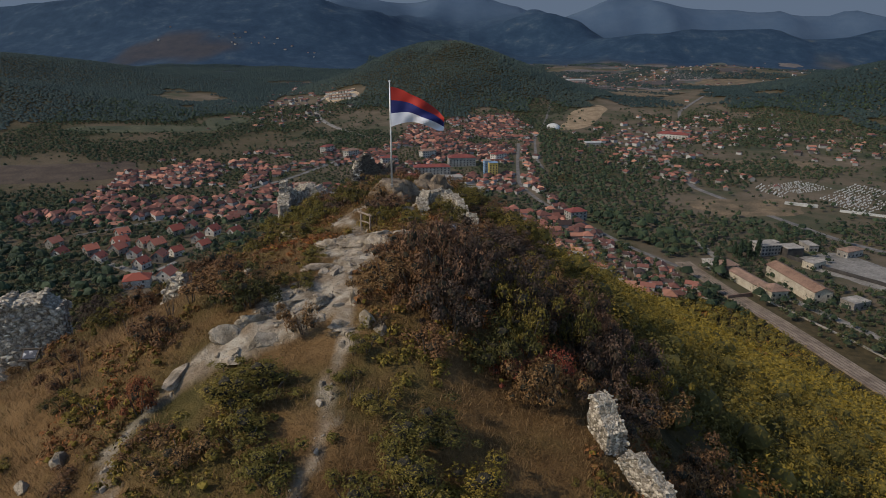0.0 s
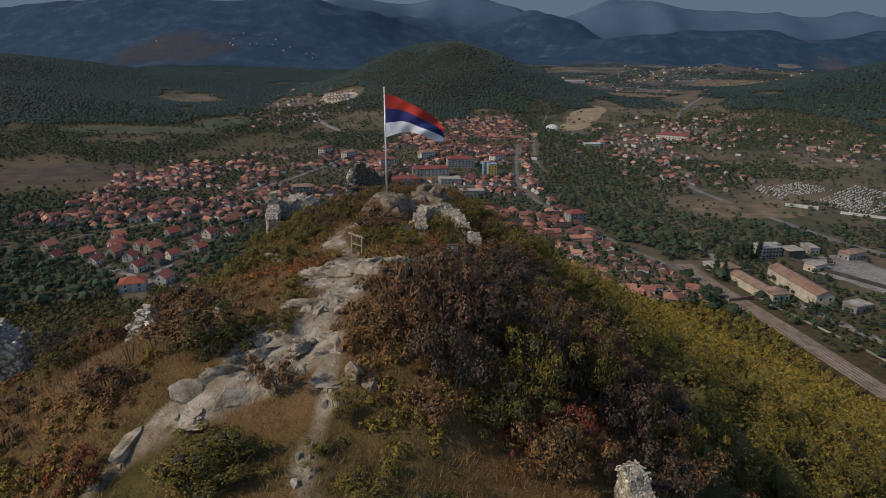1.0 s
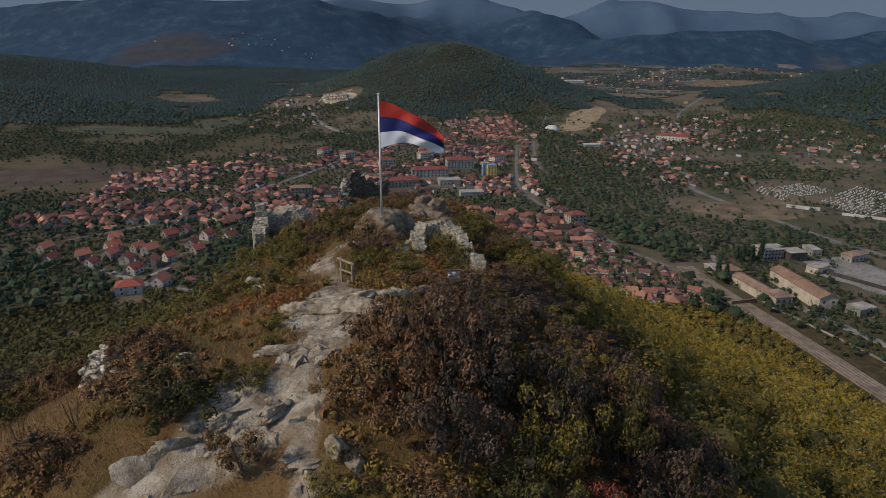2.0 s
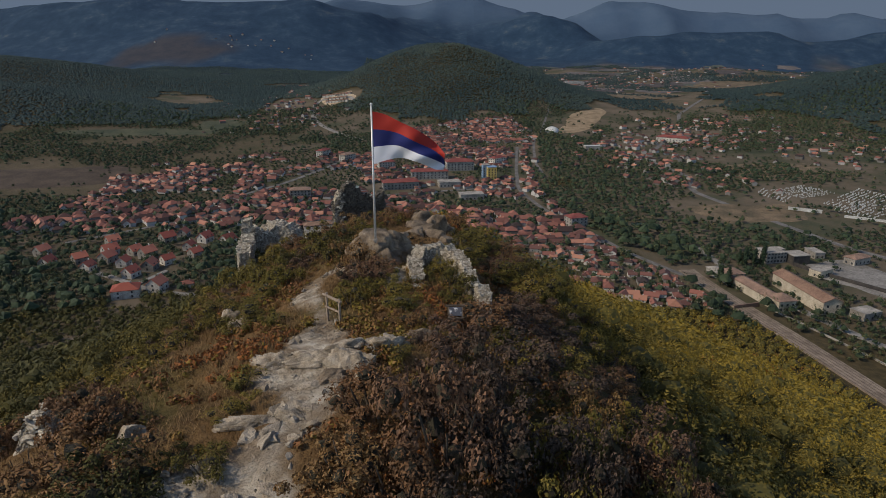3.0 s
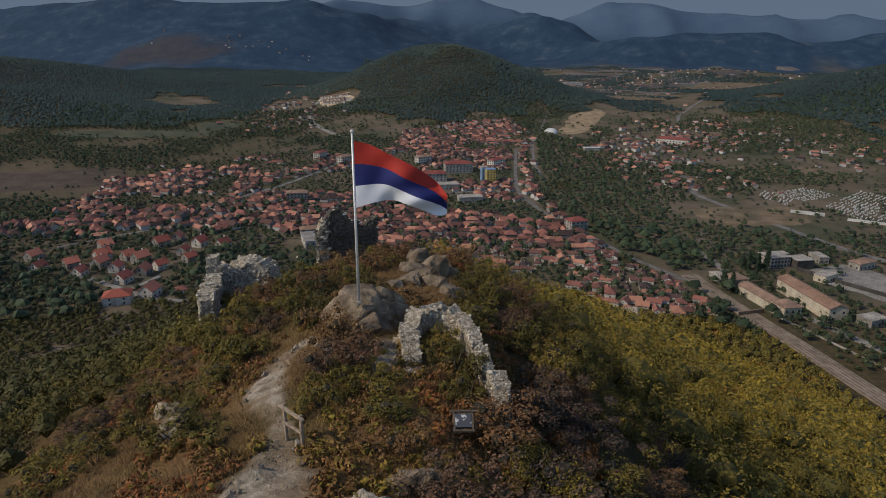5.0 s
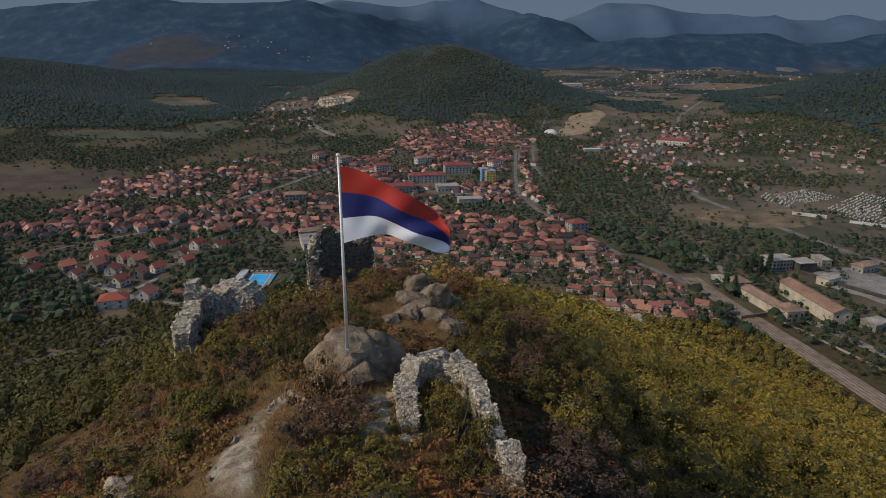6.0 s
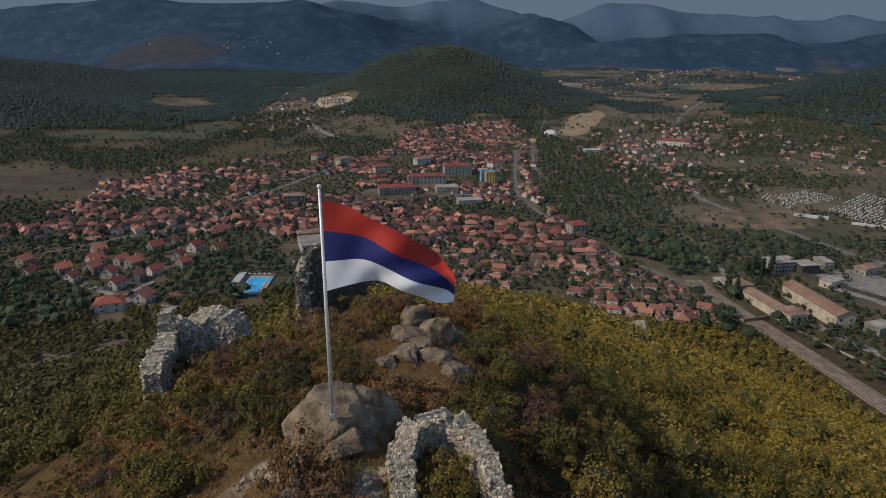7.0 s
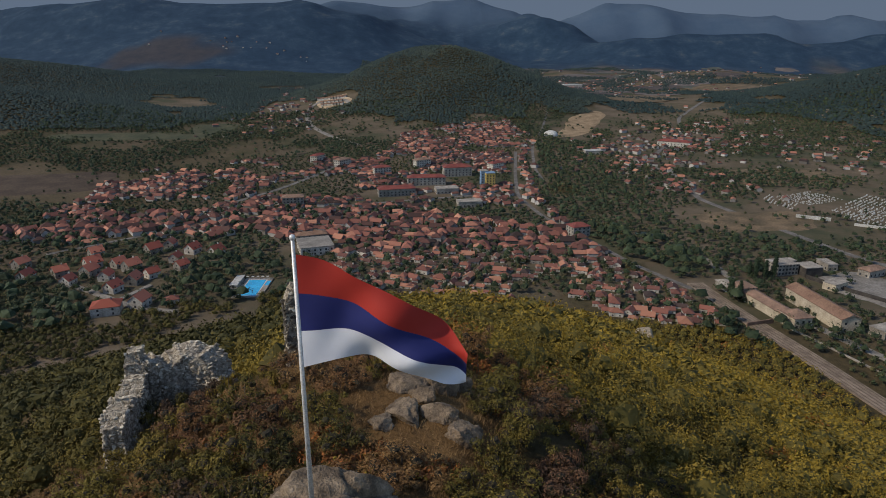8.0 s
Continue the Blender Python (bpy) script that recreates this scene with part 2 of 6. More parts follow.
def ground_mat():
    m = bpy.data.materials.new("ground_cover")
    m.use_nodes = True
    nt, ln = m.node_tree, m.node_tree.links
    bs = nt.nodes["Principled BSDF"]
    pos = nt.nodes.new("ShaderNodeNewGeometry").outputs["Position"]

    def nz(scale, detail=5, rough=0.55):
        n = nt.nodes.new("ShaderNodeTexNoise")
        n.inputs["Scale"].default_value, n.inputs["Detail"].default_value, n.inputs["Roughness"].default_value = scale, detail, rough
        ln.new(pos, n.inputs["Vector"])
        return n.outputs[0]

    def ramp(src, *stops):
        c = nt.nodes.new("ShaderNodeValToRGB")
        e = c.color_ramp.elements
        e[0].position, e[0].color = stops[0][0], (*stops[0][1], 1)
        e[1].position, e[1].color = stops[-1][0], (*stops[-1][1], 1)
        for p, k in stops[1:-1]:
            e.new(p).color = (*k, 1)
        ln.new(src, c.inputs[0])
        return c.outputs[0]

    def mix(f, a, b, how="MIX"):
        k = nt.nodes.new("ShaderNodeMix")
        k.data_type, k.blend_type = "RGBA", how
        if isinstance(f, float):
            k.inputs["Factor"].default_value = f
        else:
            ln.new(f, k.inputs["Factor"])
        ln.new(a, k.inputs["A"]), ln.new(b, k.inputs["B"])
        return k.outputs["Result"]

    def attr(n):
        a = nt.nodes.new("ShaderNodeAttribute")
        a.attribute_name = n
        return a.outputs["Fac"]
    dry = ramp(nz(0.35, 8, 0.7), (0.3, (0.076, 0.044, 0.020)), (0.5, (0.152, 0.090, 0.038)), (0.72, (0.213, 0.133, 0.061)))
    lush = ramp(nz(0.6, 6, 0.6), (0.35, (0.060, 0.052, 0.018)), (0.65, (0.125, 0.095, 0.034)))
    near = mix(ramp(nz(0.12, 4), (0.48, (0, 0, 0)), (0.62, (1, 1, 1))), dry, lush)
    meadow = ramp(nz(0.012, 9, 0.68), (0.28, (0.036, 0.044, 0.028)), (0.41, (0.060, 0.060, 0.036)), (0.50, (0.088, 0.073, 0.050)), (0.62, (0.120, 0.095, 0.068)), (0.72, (0.15, 0.120, 0.09)))
    base = mix(attr("far"), near, meadow)
    floor = ramp(nz(0.25, 6), (0.35, (0.030, 0.026, 0.012)), (0.65, (0.070, 0.052, 0.024)))
    base = mix(attr("wood"), base, floor)
    lime = ramp(nz(0.9, 9, 0.7), (0.34, (0.14, 0.11, 0.078)), (0.46, (0.30, 0.252, 0.19)), (0.56, (0.44, 0.385, 0.305)), (0.68, (0.54, 0.48, 0.395)))
    soil = ramp(nz(2.3, 6, 0.65), (0.3, (0.15, 0.108, 0.07)), (0.7, (0.30, 0.232, 0.16)))
    trod = mix(ramp(nz(0.5, 3), (0.45, (0, 0, 0)), (0.60, (1, 1, 1))), lime, soil)
    base = mix(attr("bare"), base, trod)
    # Distance haze painted in as blue base colours, heath and last range too.
    hazed_wood = ramp(nz(0.011, 10, 0.72), (0.30, (0.012, 0.027, 0.052)), (0.52, (0.020, 0.041, 0.072)), (0.61, (0.030, 0.053, 0.082)), (0.68, (0.060, 0.072, 0.087)))
    base = mix(attr("hazed_wood"), base, hazed_wood)
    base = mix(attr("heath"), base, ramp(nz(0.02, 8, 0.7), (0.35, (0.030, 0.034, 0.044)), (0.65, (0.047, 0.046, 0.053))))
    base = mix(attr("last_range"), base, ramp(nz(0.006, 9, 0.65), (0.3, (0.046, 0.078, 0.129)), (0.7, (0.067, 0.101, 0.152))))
    ln.new(base, bs.inputs["Base Color"])
    bs.inputs["Roughness"].default_value = 0.95
    bs.inputs["Specular IOR Level"].default_value = 0.1
    bp = nt.nodes.new("ShaderNodeBump")
    bp.inputs["Strength"].default_value, bp.inputs["Distance"].default_value = 1.0, 0.3
    ln.new(nz(3.0, 8, 0.7), bp.inputs["Height"]), ln.new(bp.outputs[0], bs.inputs["Normal"])
    return m


M_GROUND = ground_mat()
M_LIME = mat("limestone_masonry", (0.15, 0.125, 0.10), (0.45, 0.40, 0.32), 0.4, 0.95, 0.8, shift=0.16, dist=0.03, ramp=(0.35, 0.55), c3=(0.56, 0.51, 0.42))
# Darker masonry that carries the tower wall's shade in its colour.
M_SHADED_LIME = mat("shaded_masonry", (0.055, 0.05, 0.042), (0.14, 0.125, 0.105), 0.8, 0.95, 0.7, shift=0.35, dist=0.03)
M_MORTAR = mat("old_mortar", (0.15, 0.125, 0.095), (0.32, 0.28, 0.225), 0.6, 0.95, 0.8, dist=0.04)
M_RUBBLE = rubble_mat("packed_rubble", (0.16, 0.135, 0.10), (0.46, 0.41, 0.33), 0.12)
# Core of the tower wall, with the face's shade painted in.
M_RUBBLE_DARK = rubble_mat("shaded_rubble", (0.04, 0.037, 0.03), (0.12, 0.105, 0.088))
M_ROCK = mat("weathered_rock", (0.085, 0.064, 0.045), (0.235, 0.182, 0.128), 0.7, 0.92, 1.0, dist=0.10, fine=9.0, c3=(0.32, 0.265, 0.20))
M_PALE = mat("pale_rock", (0.172, 0.138, 0.098), (0.402, 0.339, 0.259), 0.5, 0.92, 0.9, dist=0.08, fine=11.0)
M_WOOD = mat("grey_wood", (0.16, 0.12, 0.09), (0.30, 0.24, 0.18), 0.15, 0.85, 0.4, dist=0.005)
M_STEEL = mat("painted_steel", (0.50, 0.50, 0.50), (0.64, 0.63, 0.62), 0.4, 0.45, 0.05, metal=0.3)
M_RED = mat("red_cloth", (0.24, 0.017, 0.012), (0.28, 0.021, 0.014), 1.5, 0.75, 0.08, fine=120.0, dist=0.003, grain=(0.95, 1.05))
M_BLUE = mat("blue_cloth", (0.010, 0.014, 0.085), (0.013, 0.018, 0.105), 1.5, 0.75, 0.08, fine=120.0, dist=0.003, grain=(0.95, 1.05))
M_WHITE = mat("white_cloth", (0.46, 0.48, 0.55), (0.54, 0.56, 0.62), 1.5, 0.75, 0.08, fine=120.0, dist=0.003, grain=(0.95, 1.05))
M_BARK = mat("bark", (0.05, 0.04, 0.03), (0.11, 0.09, 0.07), 0.3, 0.95, 0.5)
G1, G2, G3 = (0.046, 0.044, 0.014), (0.098, 0.080, 0.019), (0.180, 0.130, 0.023)
Y1, Y2, R1, R2, B1 = (0.215, 0.155, 0.024), (0.245, 0.165, 0.028), (0.20, 0.075, 0.022), (0.24, 0.055, 0.032), (0.11, 0.065, 0.036)
# Core colour of the shrub crowns: their inner shade, painted dark.
M_CROWN_SHADE = mat("crown_inner_shade", (0.020, 0.018, 0.012), (0.050, 0.042, 0.026), 0.12, 0.95, 0.8, dist=0.05, fine=4.0)
M_LEAF = {
    "green": leaf_mat("green_leaves", [(0, G1), (0.5, G2), (1, G3)]),
    "olive": leaf_mat("olive_leaves", [(0, G2), (0.5, (0.115, 0.096, 0.022)), (1, (0.155, 0.115, 0.026))]),
    "rust": leaf_mat("rust_leaves", [(0, B1), (0.5, (0.14, 0.072, 0.033)), (1, (0.17, 0.105, 0.042))]),
    "brown": leaf_mat("brown_leaves", [(0, (0.042, 0.032, 0.026)), (0.5, (0.074, 0.050, 0.036)), (1, (0.13, 0.072, 0.042))]),
    "red": leaf_mat("red_leaves", [(0, (0.13, 0.055, 0.028)), (0.6, (0.19, 0.048, 0.032)), (1, (0.20, 0.08, 0.03))]),
}
M_HILLWOOD = leaf_mat("autumn_woodland_leaves", [(0, G1), (0.3, G2), (0.55, G3), (0.75, Y1), (0.88, Y2), (1, R1)], attr="tint", vary=0.08)
M_VALLEYWOOD = leaf_mat("valley_leaves", [(0, (0.020, 0.034, 0.019)), (0.5, (0.038, 0.052, 0.026)), (0.85, (0.078, 0.082, 0.037)), (1, (0.12, 0.095, 0.042))], attr="tint", vary=0.2)
# Bluer than the valley leaves: distance haze is put into the colour.
M_FARWOOD = leaf_mat("hazed_far_leaves", [(0, (0.014, 0.026, 0.027)), (0.6, (0.023, 0.038, 0.036)), (1, (0.042, 0.055, 0.042))], attr="tint", vary=0.15)
M_STRAW = leaf_mat("dry_grass_blades", [(0, (0.098, 0.056, 0.024)), (0.5, (0.151, 0.092, 0.040)), (1, (0.196, 0.128, 0.061))], attr="tint", vary=0.5)
M_ROOF = leaf_mat("clay_roof_tiles", [(0, (0.050, 0.038, 0.036)), (0.35, (0.118, 0.056, 0.047)), (0.75, (0.195, 0.082, 0.062)), (1, (0.30, 0.15, 0.10))], 0.85, vary=0.12)
M_ROOF_NEW = leaf_mat("orange_roof_tiles", [(0, (0.21, 0.062, 0.045)), (0.5, (0.31, 0.092, 0.062)), (1, (0.38, 0.14, 0.09))], 0.85, vary=0.12)
M_PLASTER = mat("house_plaster", (0.243, 0.225, 0.198), (0.396, 0.378, 0.342), 4.0, 0.9, 0.1, shift=0.5, local=True)
M_CONC = mat("weathered_concrete", (0.17, 0.155, 0.135), (0.31, 0.285, 0.25), 6.0, 0.9, 0.3)
M_ASPH = mat("pale_asphalt", (0.085, 0.08, 0.075), (0.15, 0.14, 0.13), 9.0, 0.9, 0.2)
M_DIRT = mat("bare_earth", (0.26, 0.19, 0.12), (0.42, 0.33, 0.22), 25.0, 0.95, 0.3, fine=11)
M_GLASS = mat("dark_window_glass", (0.03, 0.035, 0.04), (0.05, 0.055, 0.06), 2.0, 0.15, 0.0)


# ---- mesh helpers ----
def put(name, V, F, material, parent=None, label="", smoothed=False, attrs=None, mats=None, fm=None):
    """One mesh object from arrays of points and faces."""
    me = bpy.data.meshes.new(name)
    V = np.asarray(V, np.float32)
    if isinstance(F, np.ndarray):
        k = F.shape[1]
        me.vertices.add(len(V))
        me.vertices.foreach_set("co", V.ravel())
        me.loops.add(F.size)
        me.loops.foreach_set("vertex_index", F.astype(np.int32).ravel())
        me.polygons.add(len(F))
        me.polygons.foreach_set("loop_start", np.arange(0, F.size, k, dtype=np.int32))
        me.polygons.foreach_set("loop_total", np.full(len(F), k, np.int32))
        me.update(calc_edges=True)
    else:
        me.from_pydata([tuple(map(float, v)) for v in V], [], [tuple(map(int, f)) for f in F])
    for mm in (mats or [material]):
        me.materials.append(mm)
    if fm is not None:
        me.polygons.foreach_set("material_index", np.asarray(fm, np.int32))
    me.polygons.foreach_set("use_smooth", np.full(len(me.polygons), smoothed))
    for key, val in (attrs or {}).items():
        at = me.attributes.new(key, "FLOAT", "POINT")
        at.data.foreach_set("value", np.asarray(val, np.float32))
    me.validate()
    ob = new(name, me)
    if parent:
        ob.parent = parent
    if label:
        tagged(ob, label)
    return ob


def part(name, bm, material, parent, label="", smoothed=False):
    me = bpy.data.meshes.new(name)
    bm.to_mesh(me)
    bm.free()
    me.materials.append(material)
    me.polygons.foreach_set("use_smooth", np.full(len(me.polygons), smoothed))
    ob = new(name, me)
    ob.parent = parent
    if label:
        tagged(ob, label)
    return ob


def thing(name, label, category, m=None, group="", kind=""):
    e = new(name)
    e.empty_display_size = 0.2
    if m is not None:
        e.matrix_world = m
    return tagged(e, label, category, group, kind)


def box(bm, x0, x1, y0, y1, z0, z1, turn=None):
    m = Matrix.Translation(((x0 + x1) / 2, (y0 + y1) / 2, (z0 + z1) / 2)) @ Matrix.Diagonal((x1 - x0, y1 - y0, z1 - z0, 1))
    if turn is not None:
        m = turn @ m
    return bmesh.ops.create_cube(bm, size=1.0, matrix=m)["verts"]


def boxed(x0, x1, y0, y1, z0, z1, turn=None, bevel=0.0):
    bm = bmesh.new()
    box(bm, x0, x1, y0, y1, z0, z1, turn)
    if bevel:
        bmesh.ops.bevel(bm, geom=bm.edges[:], offset=bevel, segments=1, affect="EDGES")
    return bm


rng = np.random.default_rng(7)


def leaf_cloud(centres, radii, squash, n, size, r):
    """n leaf blades (rhombs of two triangles folded into one quad) on lumpy crowns. Arrays: centres (k,3), radii (k,)."""
    k = len(centres)
    d = r.normal(size=(k, n, 3))
    d[..., 2] = np.abs(d[..., 2]) * 1.1 - 0.25
    d /= np.linalg.norm(d, axis=2, keepdims=True)
    lump = 0.78 + 0.30 * np.sin(d[..., 0] * 5.1 + centres[:, None, 0] * 3.7) * np.sin(d[..., 1] * 4.7 + centres[:, None, 1] * 2.9) + 0.22 * r.random((k, n))
    p = centres[:, None, :] + d * (radii[:, None] * lump)[..., None] * np.array([1, 1, squash])
    nrm = d + r.normal(size=d.shape) * 0.4
    nrm /= np.linalg.norm(nrm, axis=2, keepdims=True)
    a = np.cross(nrm, r.normal(size=d.shape))
    a /= np.linalg.norm(a, axis=2, keepdims=True)
    b = np.cross(nrm, a)
    s = size * (0.6 + 0.8 * r.random((k, n)))[..., None]
    return p, a * s, b * s * 0.62


def leaf_mesh(p, a, b, quads=True):
    p, a, b = (q.reshape(-1, 3) for q in (p, a, b))
    if quads:
        V = np.stack([p - a, p - b, p + a, p + b], 1).reshape(-1, 3)
        F = np.arange(len(V)).reshape(-1, 4)
    else:
        V = np.stack([p - a - b * 0.6, p + a - b * 0.6, p + b], 1).reshape(-1, 3)
        F = np.arange(len(V)).reshape(-1, 3)
    return V, F


OCT_V = np.array([[1, 0, 0], [0.5, 0.87, 0], [-0.5, 0.87, 0], [-1, 0, 0], [-0.5, -0.87, 0], [0.5, -0.87, 0],
                  [0.6, 0.35, 0.62], [-0.1, 0.7, 0.62], [-0.65, 0.2, 0.62], [-0.4, -0.6, 0.62], [0.35, -0.6, 0.62], [0, 0, 0.95],
                  [0.4, 0.2, -0.7], [-0.4, 0.2, -0.7], [0, -0.4, -0.7]], float)
OCT_F = np.array([[0, 1, 6], [1, 7, 6], [1, 2, 7], [2, 8, 7], [2, 3, 8], [3, 9, 8], [3, 4, 9], [4, 10, 9], [4, 5, 10], [5, 6, 10], [5, 0, 6],
                  [6, 7, 11], [7, 8, 11], [8, 9, 11], [9, 10, 11], [10, 6, 11], [0, 12, 1], [1, 12, 13], [1, 13, 2], [2, 13, 3], [3, 13, 4], [4, 13, 14], [4, 14, 5], [5, 14, 12], [5, 12, 0]])


def domes(P, R, squash, r, wob=0.25, F=OCT_F):
    k = len(P)
    ang = r.random(k) * 6.28
    c, s = np.cos(ang), np.sin(ang)
    v = OCT_V[None] * (1 + (r.random((k, len(OCT_V), 1)) - 0.5) * 2 * wob)
    x, y = v[..., 0] * c[:, None] - v[..., 1] * s[:, None], v[..., 0] * s[:, None] + v[..., 1] * c[:, None]
    v = np.stack([x, y, v[..., 2] * squash], 2) * R[:, None, None] + P[:, None]
    f = F[None] + (np.arange(k) * len(OCT_V))[:, None, None]
    return v.reshape(-1, 3), f.reshape(-1, 3)


def woodland(name, label, P, R, T, squash, n_leaf, leaf, material, r, core=0.8, faces=OCT_F):
    """Many crowns joined: an inner lump and leaves for each."""
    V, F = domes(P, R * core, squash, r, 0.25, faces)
    # Inner lumps get a darker tint, painting shade between the leaves.
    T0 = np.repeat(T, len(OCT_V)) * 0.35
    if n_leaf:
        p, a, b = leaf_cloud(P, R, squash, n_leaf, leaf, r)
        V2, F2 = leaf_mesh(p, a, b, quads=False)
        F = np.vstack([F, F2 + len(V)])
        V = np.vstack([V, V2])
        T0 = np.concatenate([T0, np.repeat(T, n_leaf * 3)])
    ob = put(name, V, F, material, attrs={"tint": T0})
    return tagged(ob, label, "woodland", kind="stuff")


# ---- ground: one sheet from the ridge to the mountains ----
def graded(lo, a, b, hi, step, grow):
    mid = np.arange(a, b + step * 0.5, step)
    up, s = [mid[-1]], step
    while up[-1] < hi:
        s *= grow
        up.append(up[-1] + s)
    dn, s = [mid[0]], step
    while dn[-1] > lo:
        s *= grow
        dn.append(dn[-1] - s)
    return np.concatenate([dn[:0:-1], mid, up[1:]])


gx = graded(-4300, -24, 10, 4300, 0.38, 1.036)
gy = graded(-1500, -36, 16, 5150, 0.38, 1.034)
GX, GY = np.meshgrid(gx, gy)
GZ = height(GX, GY)
dist_hill = np.hypot(GX + 3, GY - 4)
A_bare = bare(GX, GY) * (dist_hill < 80)
crag = 1 - np.abs(fbm(GX, GY, 1.6, 51, 4) * 2 - 1)
GZ = GZ + A_bare * (crag - 0.75) * 0.7 * smooth(fbm(GX, GY, 6.0, 55, 2), 0.35, 0.6) + A_bare * (fbm(GX, GY, 0.8, 57, 2) - .5) * .25
A_far = smooth(dist_hill, 60, 240)
A_wood = smooth(dist_hill, 20, 45) * (1 - smooth(dist_hill - 110 * smooth(GX, 20, 90), 230, 330)) * 0.9 * (1 - 0.4 * smooth(GX, -14, -30)) * (1 - smooth(GY, -8, -16) * smooth(GX, 8, 4))
A_wood = np.maximum(A_wood, smooth(GX, 0.0, 3.5) * smooth(GY, -25, -22) * (dist_hill < 60))
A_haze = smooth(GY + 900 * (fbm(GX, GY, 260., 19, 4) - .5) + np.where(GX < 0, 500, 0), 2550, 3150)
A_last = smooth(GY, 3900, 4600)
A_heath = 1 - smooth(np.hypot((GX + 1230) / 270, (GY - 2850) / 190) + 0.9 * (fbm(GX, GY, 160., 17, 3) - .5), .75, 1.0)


def west_wood(x, y):
    return (y > np.interp(x, [-950, -700, -420], [930, 1060, 1150]) + 50 * np.sin(x / 130.0)) & (x < -420) & ((knoll(x, y, -1120, 1350, 70, 250, 150, -0.15) + knoll(x, y, -1560, 2010, 95, 430, 200, -0.1) + 30 * (fbm(x, y, 90., 13, 3) - .5) > 10) | (fbm(x, y, 170., 14, 4) > np.where(y > 1250, .36, .48))) & (np.hypot((x + 1230) / 255, (y - 2810) / 135) > 1) & (np.hypot((x + 447) / 75, (y - 1184) / 85) > 1) & (np.hypot((x + 560) / 190, (y - 1085) / 62) > 1)


def knoll_wood(x, y):
    return (middle_hill(x, y) + 30 * (fbm(x, y, 90., 3, 3) - .5) > np.where(np.abs(x - 20) < 130, 9, 17)) & (np.hypot((x + 262) / 58, (y - 1405) / 68) > 1)


def east_wood(x, y):
    return knoll(x, y, 1330, 1420, 150, 370, 240, -.1) + 50 * (fbm(x, y, 120., 23, 3) - .5) > 26


A_wood = np.maximum(A_wood, 0.5 * smooth(GX, -180, -320) * smooth(GY, 380, 560) * (1 - smooth(GY, 1150, 1400)))
A_wood = np.maximum(A_wood, (west_wood(GX, GY) & (GY < 2700)) | knoll_wood(GX, GY) | east_wood(GX, GY))
nxg, nyg = len(gx), len(gy)
ii = np.arange(nxg * nyg).reshape(nyg, nxg)
GF = np.stack([ii[:-1, :-1], ii[:-1, 1:], ii[1:, 1:], ii[1:, :-1]], 2).reshape(-1, 4)
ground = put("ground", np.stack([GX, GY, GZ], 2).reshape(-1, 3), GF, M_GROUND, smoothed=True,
             attrs={"heath": A_heath.ravel(), "bare": A_bare.ravel(), "far": A_far.ravel(), "wood": A_wood.ravel(), "hazed_wood": A_haze.ravel(), "last_range": A_last.ravel()})
tagged(ground, "dry grassy castle ridge, wooded valley floor and haze-tinted blue mountains", "ground", kind="structure")

# glowing sheet added as hazy sky behind the last range
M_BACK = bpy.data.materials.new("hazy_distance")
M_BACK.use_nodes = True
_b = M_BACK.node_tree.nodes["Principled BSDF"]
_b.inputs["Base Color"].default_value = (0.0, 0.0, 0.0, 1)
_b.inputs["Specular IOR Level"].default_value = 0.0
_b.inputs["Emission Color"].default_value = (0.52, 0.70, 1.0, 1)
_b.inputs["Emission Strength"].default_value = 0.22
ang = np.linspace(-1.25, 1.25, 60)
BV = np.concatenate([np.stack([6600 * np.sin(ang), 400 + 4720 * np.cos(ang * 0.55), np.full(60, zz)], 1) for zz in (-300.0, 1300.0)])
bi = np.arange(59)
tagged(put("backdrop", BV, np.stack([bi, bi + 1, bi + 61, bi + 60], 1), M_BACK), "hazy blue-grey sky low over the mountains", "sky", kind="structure")


